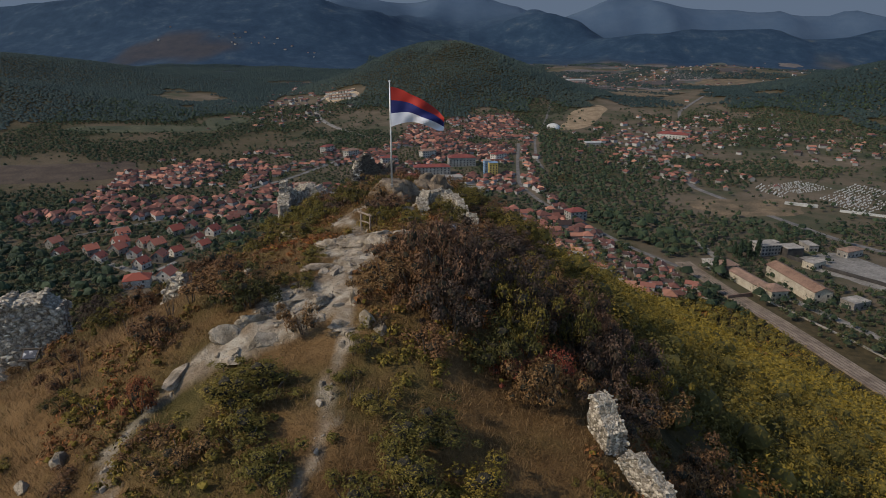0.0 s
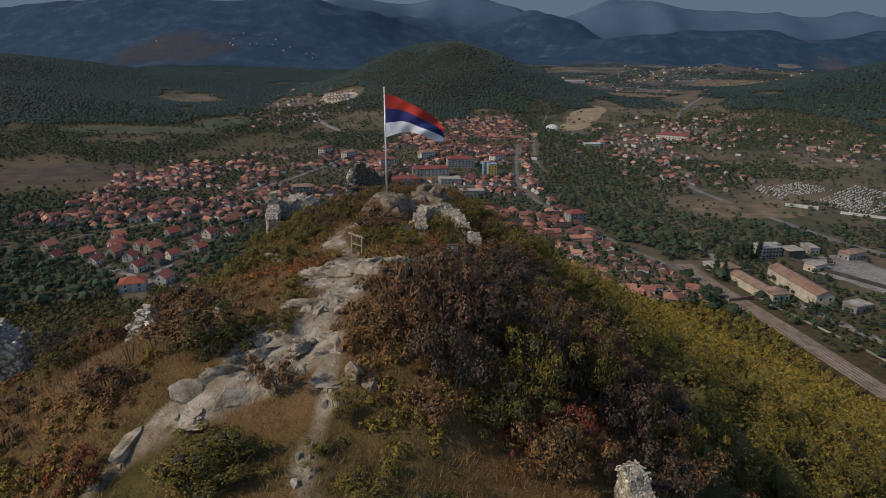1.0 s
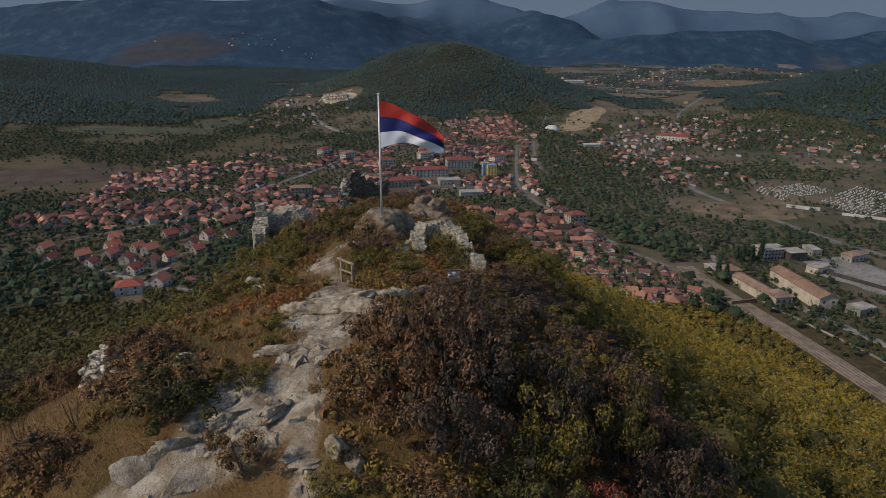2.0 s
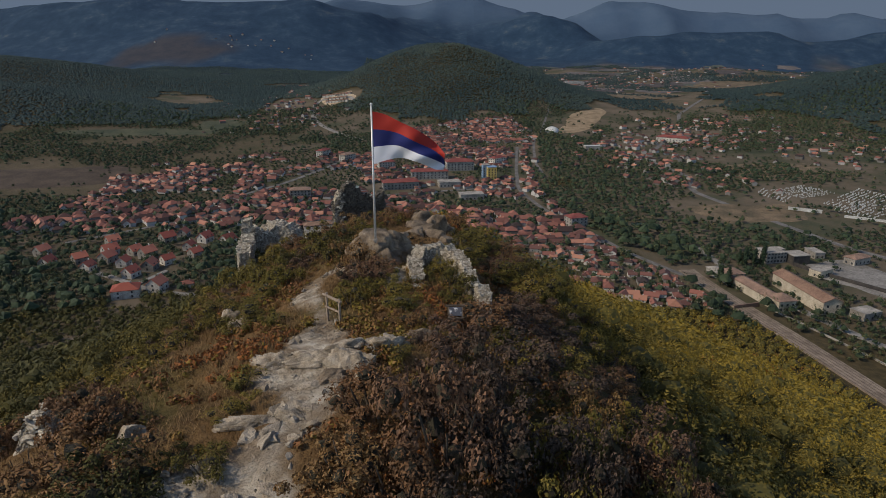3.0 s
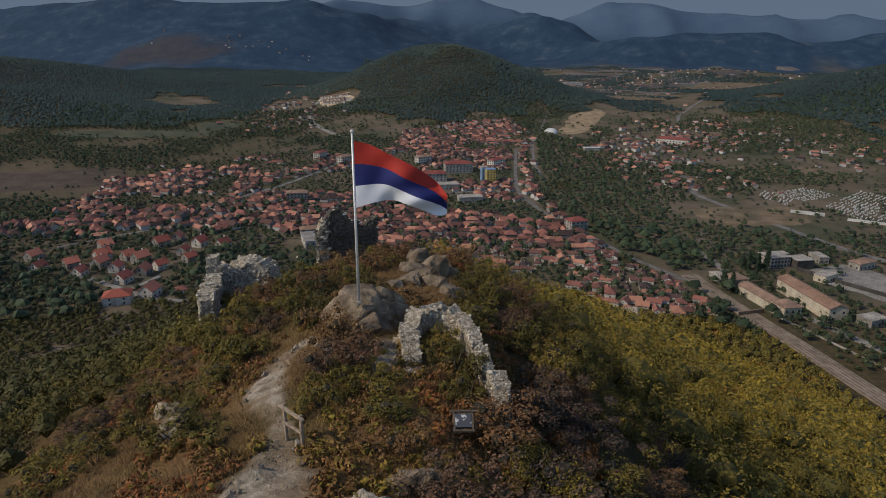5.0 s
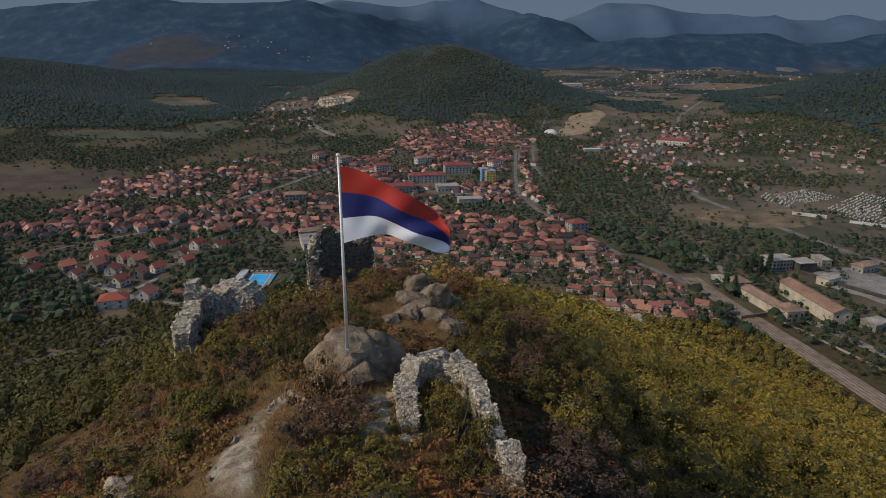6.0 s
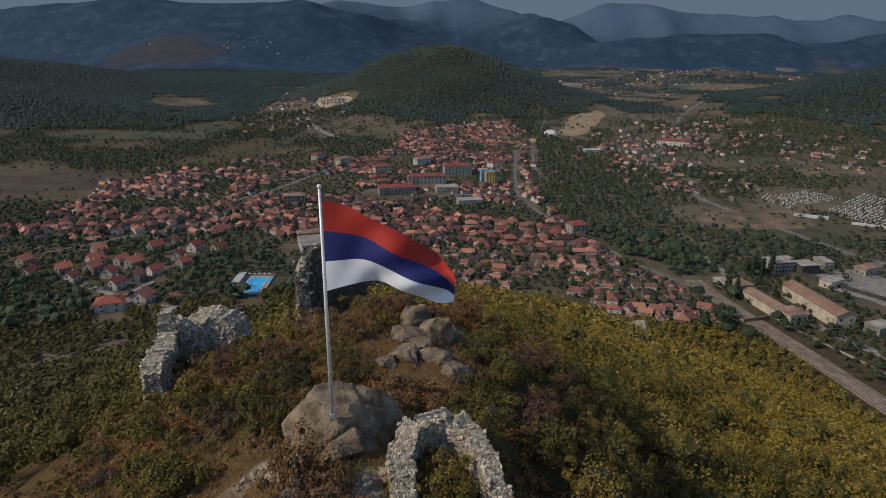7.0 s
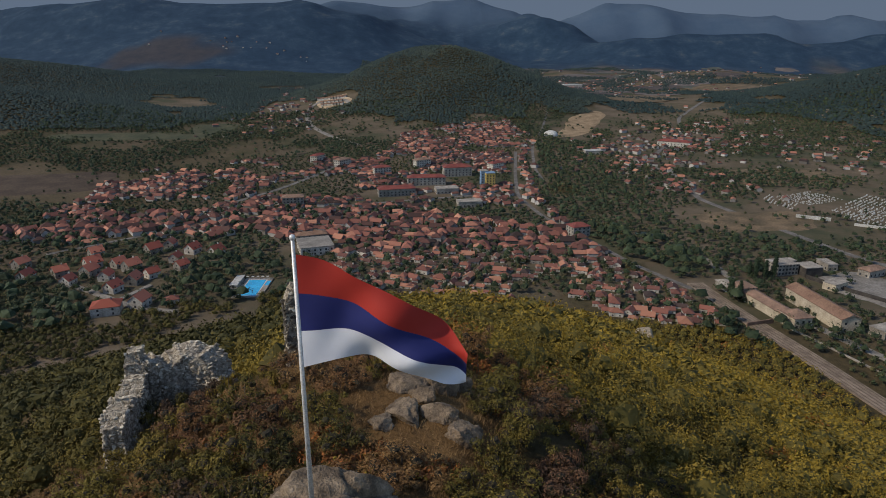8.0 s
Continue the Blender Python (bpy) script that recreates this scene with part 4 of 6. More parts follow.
# shrubs that stand out: x, y, width scale, height scale, kind
for row in [(-4.4, -2.3, 1.5, 1.9, "rust"), (-6.5, 5.2, 1.5, 1.3, "green"), (-5.6, 8.2, 1.5, 1.3, "green"), (-7.6, 8.6, 1.6, 1.4, "rust"), (-5.2, 10.8, 1.5, 1.3, "rust"), (-4.3, 6.0, 1.2, 1.0, "green"), (-6.8, 12.4, 1.5, 1.2, "rust"), (-3.9, 13.0, 1.1, 1.0, "green"), (1.9, 6.4, 1.5, 1.4, "green"), (0.6, 4.2, 1.2, 1.1, "olive"), (2.9, 9.6, 1.6, 1.4, "olive"), (-5.3, -25.4, 1.0, 1.25, "rust"), (-11.0, -28.6, 1.0, 1.4, "red"), (-14.6, 12.6, 1.4, 1.3, "green"), (-9.5, 10.2, 1.8, 1.7, "green"),
            (-12.2, 7.8, 1.9, 1.7, "olive"), (-15.4, 8.0, 2.0, 2.0, "olive"), (-8.8, 5.6, 1.6, 1.5, "green"), (-9.6, 18.2, 1.5, 1.0, "rust"), (-5.2, 17.6, 1.5, 0.9, "green"),
            (-7.3, 15.6, 1.3, 0.8, "rust"), (0.2, -1.8, 1.1, 1.2, "green"), (0.5, -3.4, 1.2, 1.3, "green"), (1.0, -5.2, 1.1, 1.1, "olive"), (-6.2, -21.8, 0.9, 0.7, "olive"), (-7.2, -21.2, 0.6, 0.5, "green"),
            (-6.6, -29.6, 1.7, 1.2, "olive"), (-8.2, -31.4, 1.3, 1.0, "rust"), (-5.0, -32.5, 1.6, 1.2, "olive"), (-0.8, -31.2, 1.6, 1.0, "olive"), (1.6, -32.5, 1.7, 1.3, "green"),
            (-13.6, -27.6, 1.2, 1.1, "green"), (-8.3, -23.0, 1.7, 1.7, "green"), (-10.0, -22.0, 2.0, 1.7, "rust"), (-12.2, -24.2, 1.5, 1.3, "rust"), (3.6, -25.6, 1.0, 1.1, "red"),
            (5.6, -24.6, 1.0, 1.3, "red"), (6.6, -25.6, 0.9, 1.2, "rust"), (6.4, -31.0, 1.1, 1.0, "olive"), (8.2, -30.6, 0.7, 0.8, "rust"), (-9.4, -8.2, 1.5, 0.9, "olive"), (-1.8, -19.2, 1.8, 1.6, "rust"),
            (-2.0, -22.4, 1.6, 1.6, "rust"), (-2.6, -5.2, 1.0, 0.9, "green"), (-2.3, -7.0, 1.2, 1.2, "olive"), (-1.2, -10.2, 1.2, 1.1, "rust"), (-5.2, 2.6, 1.3, 1.5, "rust"), (-6.8, 2.2, 1.5, 1.7, "green"),
            (-14.9, 14.4, 1.5, 2.0, "green"), (-13.5, 15.2, 1.3, 1.9, "brown"), (-12.2, 15.6, 1.3, 1.5, "green"), (1.0, -24.4, 1.8, 2.2, "brown"), (2.9, -25.4, 1.6, 1.7, "green"), (0.0, -26.4, 1.3, 1.3, "rust"), (-0.6, -23.0, 1.6, 1.9, "rust"), (-4.9, -4.8, 1.1, 1.1, "brown"), (-3.9, -6.0, 1.1, 1.2, "green"), (-9.6, -0.8, 1.6, 1.6, "olive"), (-11.2, 0.8, 1.5, 1.5, "olive"), (2.6, -8.6, 1.2, 1.1, "olive"),
            (-5.8, -28.4, 1.5, .9, "olive"), (-7.7, -28.0, 1.3, .8, "olive"), (-6.2, -31.0, 1.5, .9, "olive"), (-1.7, -29.3, 1.2, .8, "olive"), (0.6, -30.2, 1.5, 1.1, "green"), (0.0, -33.0, 1.6, 1.2, "olive"), (-2.1, -33.3, 1.2, .9, "olive"),
            (3.0, -33.9, 1.6, 1.3, "green"), (-9.6, -30.4, 1.1, .7, "rust"), (-12.6, -31.4, 1.0, .6, "rust"), (-15.5, -26.3, 1.0, .9, "green"), (-16.8, -24.3, 1.2, .9, "rust"), (-18.5, -21.5, 1.2, 1.0, "rust"), (-17.0, -16.2, 1.5, 1.2, "rust"), (-12.3, -17.4, 1.7, 1.6, "rust"), (-10.8, -19.0, 1.8, 1.6, "rust"), (-18.2, -17.6, 1.5, 1.2, "green"), (-20.4, -14.8, 1.5, 1.4, "brown")]:
    shrub(*row)
r_ = np.random.default_rng(5)
cx_, cy_ = r_.uniform(-30, 13, 9000), r_.uniform(-36, 20, 9000)
clear_ = bare(cx_, cy_) < 0.05
for x, y, meadow in zip(cx_[clear_], cy_[clear_], fbm(cx_, cy_, 9.0, 71, 2)[clear_]):
    if len(shrubs) >= 300:
        break
    if -6.5 < x < -1.2 and -0.8 < y < 3.2 or -3.6 < x < 1.2 and 6 < y < 15 or -2.3 < x < 3.1 and -7.0 < y < 1.8 or 6.2 < x < 9.6 and -33 < y < -27 or (abs(x + 21.9) < 2.4 and -22.5 < y < -17) or (abs(x - 0.8) < 1.6 and -11.5 < y < -8) or (abs(x + 4.7) < 2.2 and -14.5 < y < -8.5) or (1.0 < x < 6.4 and -33 < y < -26.6) or (-12 < x < -5 and 15 < y < 21) or (-31 < x < -23 and -16.5 < y < -12) or (-18.5 < x < -12.6 and 12.5 < y < 17) or (-15.8 < x < -13.2 and -20 < y < -15.5):
        continue
    if any((x - a) ** 2 + (y - b) ** 2 < (0.62 * (w + 1.1)) ** 2 for a, b, w in shrubs):
        continue
    q = r_.random()
    if y > -14.5:
        off_track, half = polydist(np.array([x]), np.array([y]), TRACKS[0])
        if off_track[0] - half[0] < 1.1 or (-11.5 < x < -7 and -12.5 < y < -6 and q > .25):
            continue
    if x > 0.5 and y > -1.5:
        kind = "olive" if q < .36 else "green" if q < .68 else "rust" if q < .86 else "brown"
        w, h = r_.uniform(1.1, 1.9), r_.uniform(1.0, 1.7)
    elif x > 0.5 and y > -27:
        kind = "brown" if q < .52 else "rust" if q < .75 else "olive" if q < .81 else "green"
        rise = float(np.interp(y, [-27, -24, -17, -13, -9], [.6, 1.0, 1.0, .55, .42]))
        w, h = r_.uniform(1.5, 2.3), r_.uniform(2.3, 3.2) * rise
    elif y < -12 and x < 6:
        if meadow > 0.42 and q > 0.2 or (x < -8 and r_.random() < .8):
            continue
        kind = "olive" if q < .26 else "rust" if q < .72 else "brown" if q < .86 else "green"
        w, h = r_.uniform(.45, 1.1), r_.uniform(.4, .85)
    else:
        kind = "olive" if q < .24 else "green" if q < .40 else "rust" if q < .84 else "brown"
        w, h = r_.uniform(.8, 1.6), r_.uniform(.6, 1.25)
        if x < -5 and y < 8 and meadow > .57 and q > .35:
            continue
    shrub(x, y, w, h, kind)

# bare dead saplings standing in the grass
for k, (x, y, hgt) in enumerate([(-12.6, -21.8, 1.5), (-11.8, -21.2, 1.7), (-13.4, -22.6, 1.3), (-15.9, -24.6, 1.2), (-14.9, -21.6, 1.4), (-12.9, -24.4, 1.2), (-16.8, -22.9, 1.3), (-2.9, -26.8, 1.0), (-2.7, -29.2, 0.9), (-6.9, -13.6, .8), (-3.4, -13.2, .8)]):
    o = new("dead_sapling", STEMS[k % 3])
    o.matrix_world = Matrix.LocRotScale((x, y, hz(x, y)), Euler((0, 0, k * 1.7)), (hgt * .5, hgt * .5, hgt))
    tagged(o, "thin bare dead sapling in dry grass", "sapling", "dead saplings on the ridge")

# ---- dry grass on the ridge ----
gr = np.random.default_rng(17)
N = 44000
tx, ty = gr.uniform(-30, 11, N), gr.uniform(-37, 16, N)
keep = (bare(tx, ty) < 0.25) & ((tx < 1.5 + 2 * gr.random(N)) | (ty < -26)) & (fbm(tx, ty, 3.0, 81, 2) > 0.30)
tx, ty = tx[keep], ty[keep]
tz = height(tx, ty)
B = 6
ang = gr.random((len(tx), B)) * 6.28
lean = gr.uniform(0.1, 0.32, (len(tx), B))
hh = gr.uniform(0.12, 0.36, (len(tx), B))
bx, by = tx[:, None] + gr.normal(0, .13, ang.shape), ty[:, None] + gr.normal(0, .13, ang.shape)
p0 = np.stack([bx, by, np.repeat(tz[:, None] - .05, B, 1)], 2)
side = np.stack([-np.sin(ang), np.cos(ang), 0 * ang], 2) * 0.011
tip = p0 + np.stack([np.cos(ang) * lean, np.sin(ang) * lean, hh], 2)
GV = np.stack([p0 - side, p0 + side, tip], 2).reshape(-1, 3)
grass = put("dry_grass", GV, np.arange(len(GV)).reshape(-1, 3), M_STRAW, attrs={"tint": np.repeat(fbm(tx, ty, 2.5, 91, 2), B * 3)})
tagged(grass, "long straw-coloured dry grass", "grass", kind="stuff")

# ---- loose stones on the bare track ----
sr = np.random.default_rng(19)
N = 4600
tx, ty = sr.uniform(-13, 1, N), sr.uniform(-36, 0, N)
mk = bare(tx, ty)
keep = (mk > 0.15) & (sr.random(N) < 0.35 + 0.6 * (np.abs(mk - 0.5) < 0.35))
tx, ty = tx[keep], ty[keep]
tz = height(tx, ty)
SV, SF, base = [], [], 0
for x, y, z in zip(tx, ty, tz):
    me = STONES[int(sr.integers(8))]
    s = float(0.05 + 0.26 * sr.random() ** 4)
    m = Matrix.LocRotScale((x, y, z + s * .05), Euler(sr.random(3) * 6.28), (s * 1.3, s, s * .8))
    SV += [m @ v.co for v in me.vertices]
    SF += [tuple(base + k for k in p.vertices) for p in me.polygons]
    base += len(me.vertices)
tagged(put("track_stones", SV, SF, M_MORTAR), "loose limestone chips and stones on the track", "stones", kind="stuff")

# ---- flat limestone slabs breaking through the track ----
lr = np.random.default_rng(29)
made = 0
while made < 46:
    x, y = lr.uniform(-10, -0.5), lr.uniform(-27.5, -17.0)
    if float(bare(np.array([x]), np.array([y]))[0]) < 0.35:
        continue
    a = float(lr.uniform(.2, .6))
    rock("limestone_slab", "flat pale limestone slab breaking through the track", x, y, hz(x, y) - .02, a, a * float(lr.uniform(.45, .8)), float(lr.uniform(.1, .24)), made * 41, 400 + made, M_PALE, 3, 11, 0.5, "slabs on the track")
    made += 1

# ---- low scrub between the shrubs ----
qr = np.random.default_rng(37)
N = 5400
x, y = qr.uniform(-30, 12, N), qr.uniform(-37, 20, N)
dens = fbm(x, y, 4.5, 101, 3)
keep = (bare(x, y) < .05) & (dens > np.where(y < -16, np.where(x < -8, .56, .44), .42)) & ~((x > -6.3) & (x < -1.4) & (y > -.6) & (y < 2.8)) & ~((x > 1) & (x < 6.2) & (y < -27)) & ~((x > -3.6) & (x < 1.2) & (y > 6) & (y < 15) & (qr.random(N) < .6))
x, y = x[keep], y[keep]
R = qr.uniform(.16, .42, len(x)) * np.where(y < -24, 1.3, 1.0)
P = np.stack([x, y, height(x, y) + R * .35], 1)
M_SCRUB = leaf_mat("low_scrub_leaves", [(0, G2), (0.35, G3), (0.55, (0.17, 0.095, 0.035)), (0.8, (0.16, 0.072, 0.03)), (1, R1)], attr="tint", vary=.3)
tagged(woodland("low_scrub", "low brown and olive scrub between grass tufts", P, R, np.clip(fbm(x, y, 7.0, 111, 3) * 1.5 - .02 - .25 * (y < -24) + qr.normal(0, .12, len(x)), 0, 1), .8, 44, .075, M_SCRUB, qr, core=.36), category="scrub")

# ---- woodland on the slopes of the castle hill ----
def scatter(x0, x1, y0, y1, cell, r, jitter=0.9):
    x, y = np.meshgrid(np.arange(x0, x1, cell), np.arange(y0, y1, cell))
    x, y = x.ravel(), y.ravel()
    return x + (r.random(len(x)) - .5) * cell * jitter, y + (r.random(len(y)) - .5) * cell * jitter


TOWN = [(-400, 470), (-425, 560), (-400, 660), (-445, 790), (-350, 850), (-262, 890), (-200, 905), (-130, 880), (-95, 960), (-85, 1110), (20, 1190), (112, 1226), (146, 1064), (104, 860), (102, 650),
        (122, 520), (162, 425), (168, 335), (60, 345), (-70, 365), (-105, 440), (-175, 470), (-205, 440), (-180, 372), (-225, 352), (-285, 395)]


def inside(px, py, poly):
    c = np.zeros(px.shape, bool)
    for (x0, y0), (x1, y1) in zip(poly, poly[1:] + poly[:1]):
        c ^= ((y0 > py) != (y1 > py)) & (px < (x1 - x0) * (py - y0) / (y1 - y0 + 1e-9) + x0)
    return c


hr = np.random.default_rng(23)
# the hamlet of newer houses under the castle hill, and its lane
NEAR_HOUSES = [(-329, 438), (-308, 411), (-289, 421), (-273, 404), (-268, 423), (-275, 440), (-251, 414), (-256, 442), (-242, 434), (-227, 406), (-220, 420), (-234, 391), (-203, 365), (-287, 467), (-217, 455), (-212, 477), (-244, 475), (-237, 492), (-205, 437), (-190, 470)]
NEAR_LANE = [(-270, 402), (-251, 394), (-236, 381), (-223, 372), (-208, 358), (-192, 359), (-178, 355), (-217, 388), (-213, 400)]


def rail_x(y):
    return np.interp(y, [100, 200, 262, 300, 345, 385, 412, 425], [225, 212, 202, 196, 186, 179, 176, 175])


def away(x, y, spots, gap):
    ok = np.ones(x.shape, bool)
    for a, b in spots:
        ok &= (x - a) ** 2 + (y - b) ** 2 > gap * gap
    return ok



def hill_tint(x, y):
    t = 0.08 + 0.80 * fbm(x, y, 22.0, 33, 3) + 0.42 * (hr.random(len(x)) - 0.5)
    t = t + 0.10 * smooth(x, 0, 60) - 0.44 * smooth(-x, 12, 40)
    rusty = (hr.random(len(x)) < 0.03) & (x > -25)
    return np.where(rusty, 0.96, np.clip(t, 0, 0.74))


x, y = scatter(-120, 130, -45, 130, 3.15, hr)
rr = np.hypot(x + 3, y - np.clip(y, -40, 8))
inner = (x > -30) & (x < 13.5) & (y < 20) & (y > -36)
ok = (rr < 100) & ~inner & (rr > 15) & ~((x < 0) & (y < -12) & (rr < 26)) & ~((x > -13) & (x < -5) & (y < 28.5))
open_w = fbm(x, y, 24.0, 131, 3) + 0.10 * smooth(y, 25, -10)
ok &= ~((x < -14) & (open_w > .45))
x, y, rr = x[ok], y[ok], rr[ok]
R = hr.uniform(1.1, 2.5, len(x)) * (1 + 0.15 * smooth(rr, 20, 90))
P = np.stack([x, y, height(x, y) + R * hr.uniform(.3, 1.35, len(x))], 1)
T = hill_tint(x, y)
near = rr < 48
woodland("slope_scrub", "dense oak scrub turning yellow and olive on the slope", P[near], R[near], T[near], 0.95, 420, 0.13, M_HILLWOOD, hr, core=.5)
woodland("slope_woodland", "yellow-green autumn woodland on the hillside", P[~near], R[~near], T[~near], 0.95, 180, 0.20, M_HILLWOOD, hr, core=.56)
x, y = scatter(-440, 330, -60, 460, 4.8, hr)
rr = np.hypot(x + 3, y - np.clip(y, -40, 8))
zh = castle_hill(x, y) - valley(x, y)
ok = (rr >= 100) & (zh > -26) & (rr < 470) & (x < rail_x(y) - 11) & ~inside(x, y, TOWN) & away(x, y, NEAR_HOUSES + [(-219, 352), (-216, 344)], 11) & away(x, y, NEAR_LANE, 6)
ok &= (np.abs(x) < 0.82 * (y + 60) + 40) & ~((x < -50) & (fbm(x, y, 45.0, 133, 3) > .60))
x, y, rr = x[ok], y[ok], rr[ok]
R = hr.uniform(1.9, 3.9, len(x))
P = np.stack([x, y, height(x, y) + R * 0.6], 1)
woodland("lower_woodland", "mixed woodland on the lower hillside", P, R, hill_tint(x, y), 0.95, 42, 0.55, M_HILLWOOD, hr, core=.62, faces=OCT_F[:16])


# ---- roads and open ground in the valley, laid on the sheet ----
def ribbon(name, label, pts, width, material, lift=0.35, category="road"):
    P = [Vector((*p, 0)) for p in pts]
    dense = []
    for a, b in zip(P[:-1], P[1:]):
        n = max(1, int((b - a).length / 12))
        dense += [a.lerp(b, i / n) for i in range(n)]
    dense.append(P[-1])
    for _ in range(3):
        dense = [dense[0]] + [(dense[i - 1] + dense[i] * 2 + dense[i + 1]) / 4 for i in range(1, len(dense) - 1)] + [dense[-1]]
    V, F = [], []
    for i, p in enumerate(dense):
        d = (dense[min(i + 1, len(dense) - 1)] - dense[max(i - 1, 0)]).normalized()
        n = Vector((-d.y, d.x, 0)) * width / 2
        for s in (-1, 1):
            q = p + n * s
            V += [(q.x, q.y, lift), (q.x, q.y, lift - 1.2)]
    V = np.array(V)
    V[:, 2] += height(V[:, 0], V[:, 1])
    for i in range(len(dense) - 1):
        a = i * 4
        F += [(a, a + 2, a + 6, a + 4), (a, a + 4, a + 5, a + 1), (a + 2, a + 3, a + 7, a + 6)]
    return tagged(put(name, V, F, material), label, category, kind="structure")


def field(name, label, cx, cy, rx, ry, turn, material, seed, lift=0.4):
    """An uneven patch of open ground."""
    n, rings = 40, 6
    V, F = [], []
    c, s = math.cos(turn), math.sin(turn)
    for k in range(rings + 1):
        for i in range(n):
            a = i / n * 6.2832
            q = (k / rings) * (0.85 + 0.35 * noise.noise(Vector((math.cos(a) * 1.5, math.sin(a) * 1.5, seed))))
            u, v = rx * q * math.copysign(abs(math.cos(a)) ** .75, math.cos(a)), ry * q * math.copysign(abs(math.sin(a)) ** .75, math.sin(a))
            px, py = cx + u * c - v * s, cy + u * s + v * c
            V.append((px, py, lift - (1.5 if k == rings else 0)))
    V = np.array(V)
    V[:, 2] += height(V[:, 0], V[:, 1])
    for k in range(rings):
        for i in range(n):
            a, b = k * n + i, k * n + (i + 1) % n
            F.append((a, b, b + n, a + n))
    return tagged(put(name, V, F, material, smoothed=True), label, "field", kind="structure")


M_STUBBLE = mat("ploughed_field", (0.040, 0.028, 0.019), (0.066, 0.047, 0.032), 22.0, 0.95, 0.2, fine=9)
M_MEADOW = mat("grazed_meadow", (0.034, 0.041, 0.021), (0.064, 0.064, 0.034), 40.0, 0.95, 0.2, fine=9)
M_DRYMEADOW = mat("dry_brown_meadow", (0.075, 0.060, 0.036), (0.150, 0.108, 0.066), 18.0, 0.95, 0.2, fine=11, c3=(0.19, 0.145, 0.095))
M_SAND = mat("sandy_cutting", (0.17, 0.122, 0.072), (0.27, 0.20, 0.125), 14.0, 0.95, 0.3, fine=9)
M_GRAVEL = mat("pale_gravel", (0.13, 0.122, 0.11), (0.22, 0.205, 0.185), 12.0, 0.95, 0.3)
M_BALLAST = mat("railway_ballast", (0.125, 0.098, 0.075), (0.235, 0.19, 0.148), 6.0, 0.95, 0.3)
M_WATER = mat("green_pond_water", (0.02, 0.035, 0.03), (0.03, 0.045, 0.035), 20.0, 0.1, 0.05)
M_POOL = mat("turquoise_pool_water", (0.02, 0.28, 0.55), (0.03, 0.36, 0.64), 8.0, 0.15, 0.05)
field("ploughed_field", "brown ploughed field beside the woods", -530, 735, 170, 80, 0.2, M_STUBBLE, 1)
field("stubble_field", "long pale stubble field below the hills", 900, 2000, 190, 110, -0.05, M_DRYMEADOW, 2, 3.0)
field("meadow", "pale green meadow among trees", -447, 1184, 60, 70, 0.1, M_MEADOW, 3)
field("meadow", "grassy fallow strips below the forest", -560, 1080, 190, 60, 0.2, M_MEADOW, 4)
field("sandy_cutting", "bare sandy construction ground by the road", 258, 1235, 44, 178, -0.38, M_SAND, 6)
field("meadow", "brown scrubby hill behind the cutting", 470, 1700, 130, 150, 0.2, M_DRYMEADOW, 7, 3.0)
field("bare_terrace", "levelled brown terrace for new houses", -262, 1405, 55, 62, 0.3, M_DIRT, 8)
field("gravel_yard", "wide pale gravel yard by the works", 300, 400, 42, 48, 0.3, M_GRAVEL, 10)
field("dry_meadow", "dry brown meadow above the river", 300, 590, 75, 55, 0.1, M_DRYMEADOW, 11)
field("dry_meadow", "dry meadow around the graveyard", 420, 800, 110, 60, 0.2, M_DRYMEADOW, 12)
field("pond", "small dark green pond among trees", 181, 537, 17, 14, 0.1, M_WATER, 13, 0.6)
ribbon("valley_road", "pale asphalt road winding up the valley", [(430, 300), (330, 470), (276, 684), (300, 760), (274, 875), (330, 980), (420, 1150), (468, 1309), (620, 1560), (760, 1800)], 7, M_ASPH)
ribbon("river_road", "road along the edge of the town", [(116, 760), (114, 840), (130, 1000), (165, 1150), (215, 1400), (300, 1700), (390, 1900), (430, 2300)], 4, M_ASPH)
ribbon("knoll_road", "pale new road up to a housing terrace", [(-150, 1010), (-210, 1090), (-255, 1170), (-290, 1270), (-308, 1390), (-285, 1450), (-235, 1405), (-220, 1370)], 9, M_GRAVEL, 0.6)
ribbon("main_street", "main street between the houses", [(172, 398), (142, 455), (118, 530), (92, 600), (76, 690), (84, 800), (100, 960)], 4.5, M_ASPH)
ribbon("town_street", "narrow street among red roofs", [(-330, 470), (-240, 560), (-150, 620), (-60, 660), (60, 700)], 5, M_ASPH)
ribbon("town_street", "narrow street among red roofs", [(-240, 640), (-200, 720), (-170, 800), (-150, 880)], 6, M_ASPH)
ribbon("lane", "short lane among the nearest houses", [(-275, 402), (-251, 394), (-236, 381), (-223, 371), (-208, 358), (-192, 359), (-172, 354)], 5, M_GRAVEL, 0.8)
ribbon("lane", "gravel lane climbing between new houses", [(-223, 371), (-217, 388), (-213, 402)], 4, M_GRAVEL, 0.9)
ribbon("railway_bed", "wide ballast bed of a railway line", [(212, 200), (202, 262), (196, 300), (186, 345), (179, 385), (176, 412)], 12, M_BALLAST, 0.8, "railway")
ribbon("service_road", "pale road along the railway", [(262, 240), (240, 290), (222, 335), (212, 380), (206, 420), (205, 470)], 6, M_GRAVEL, 0.7)


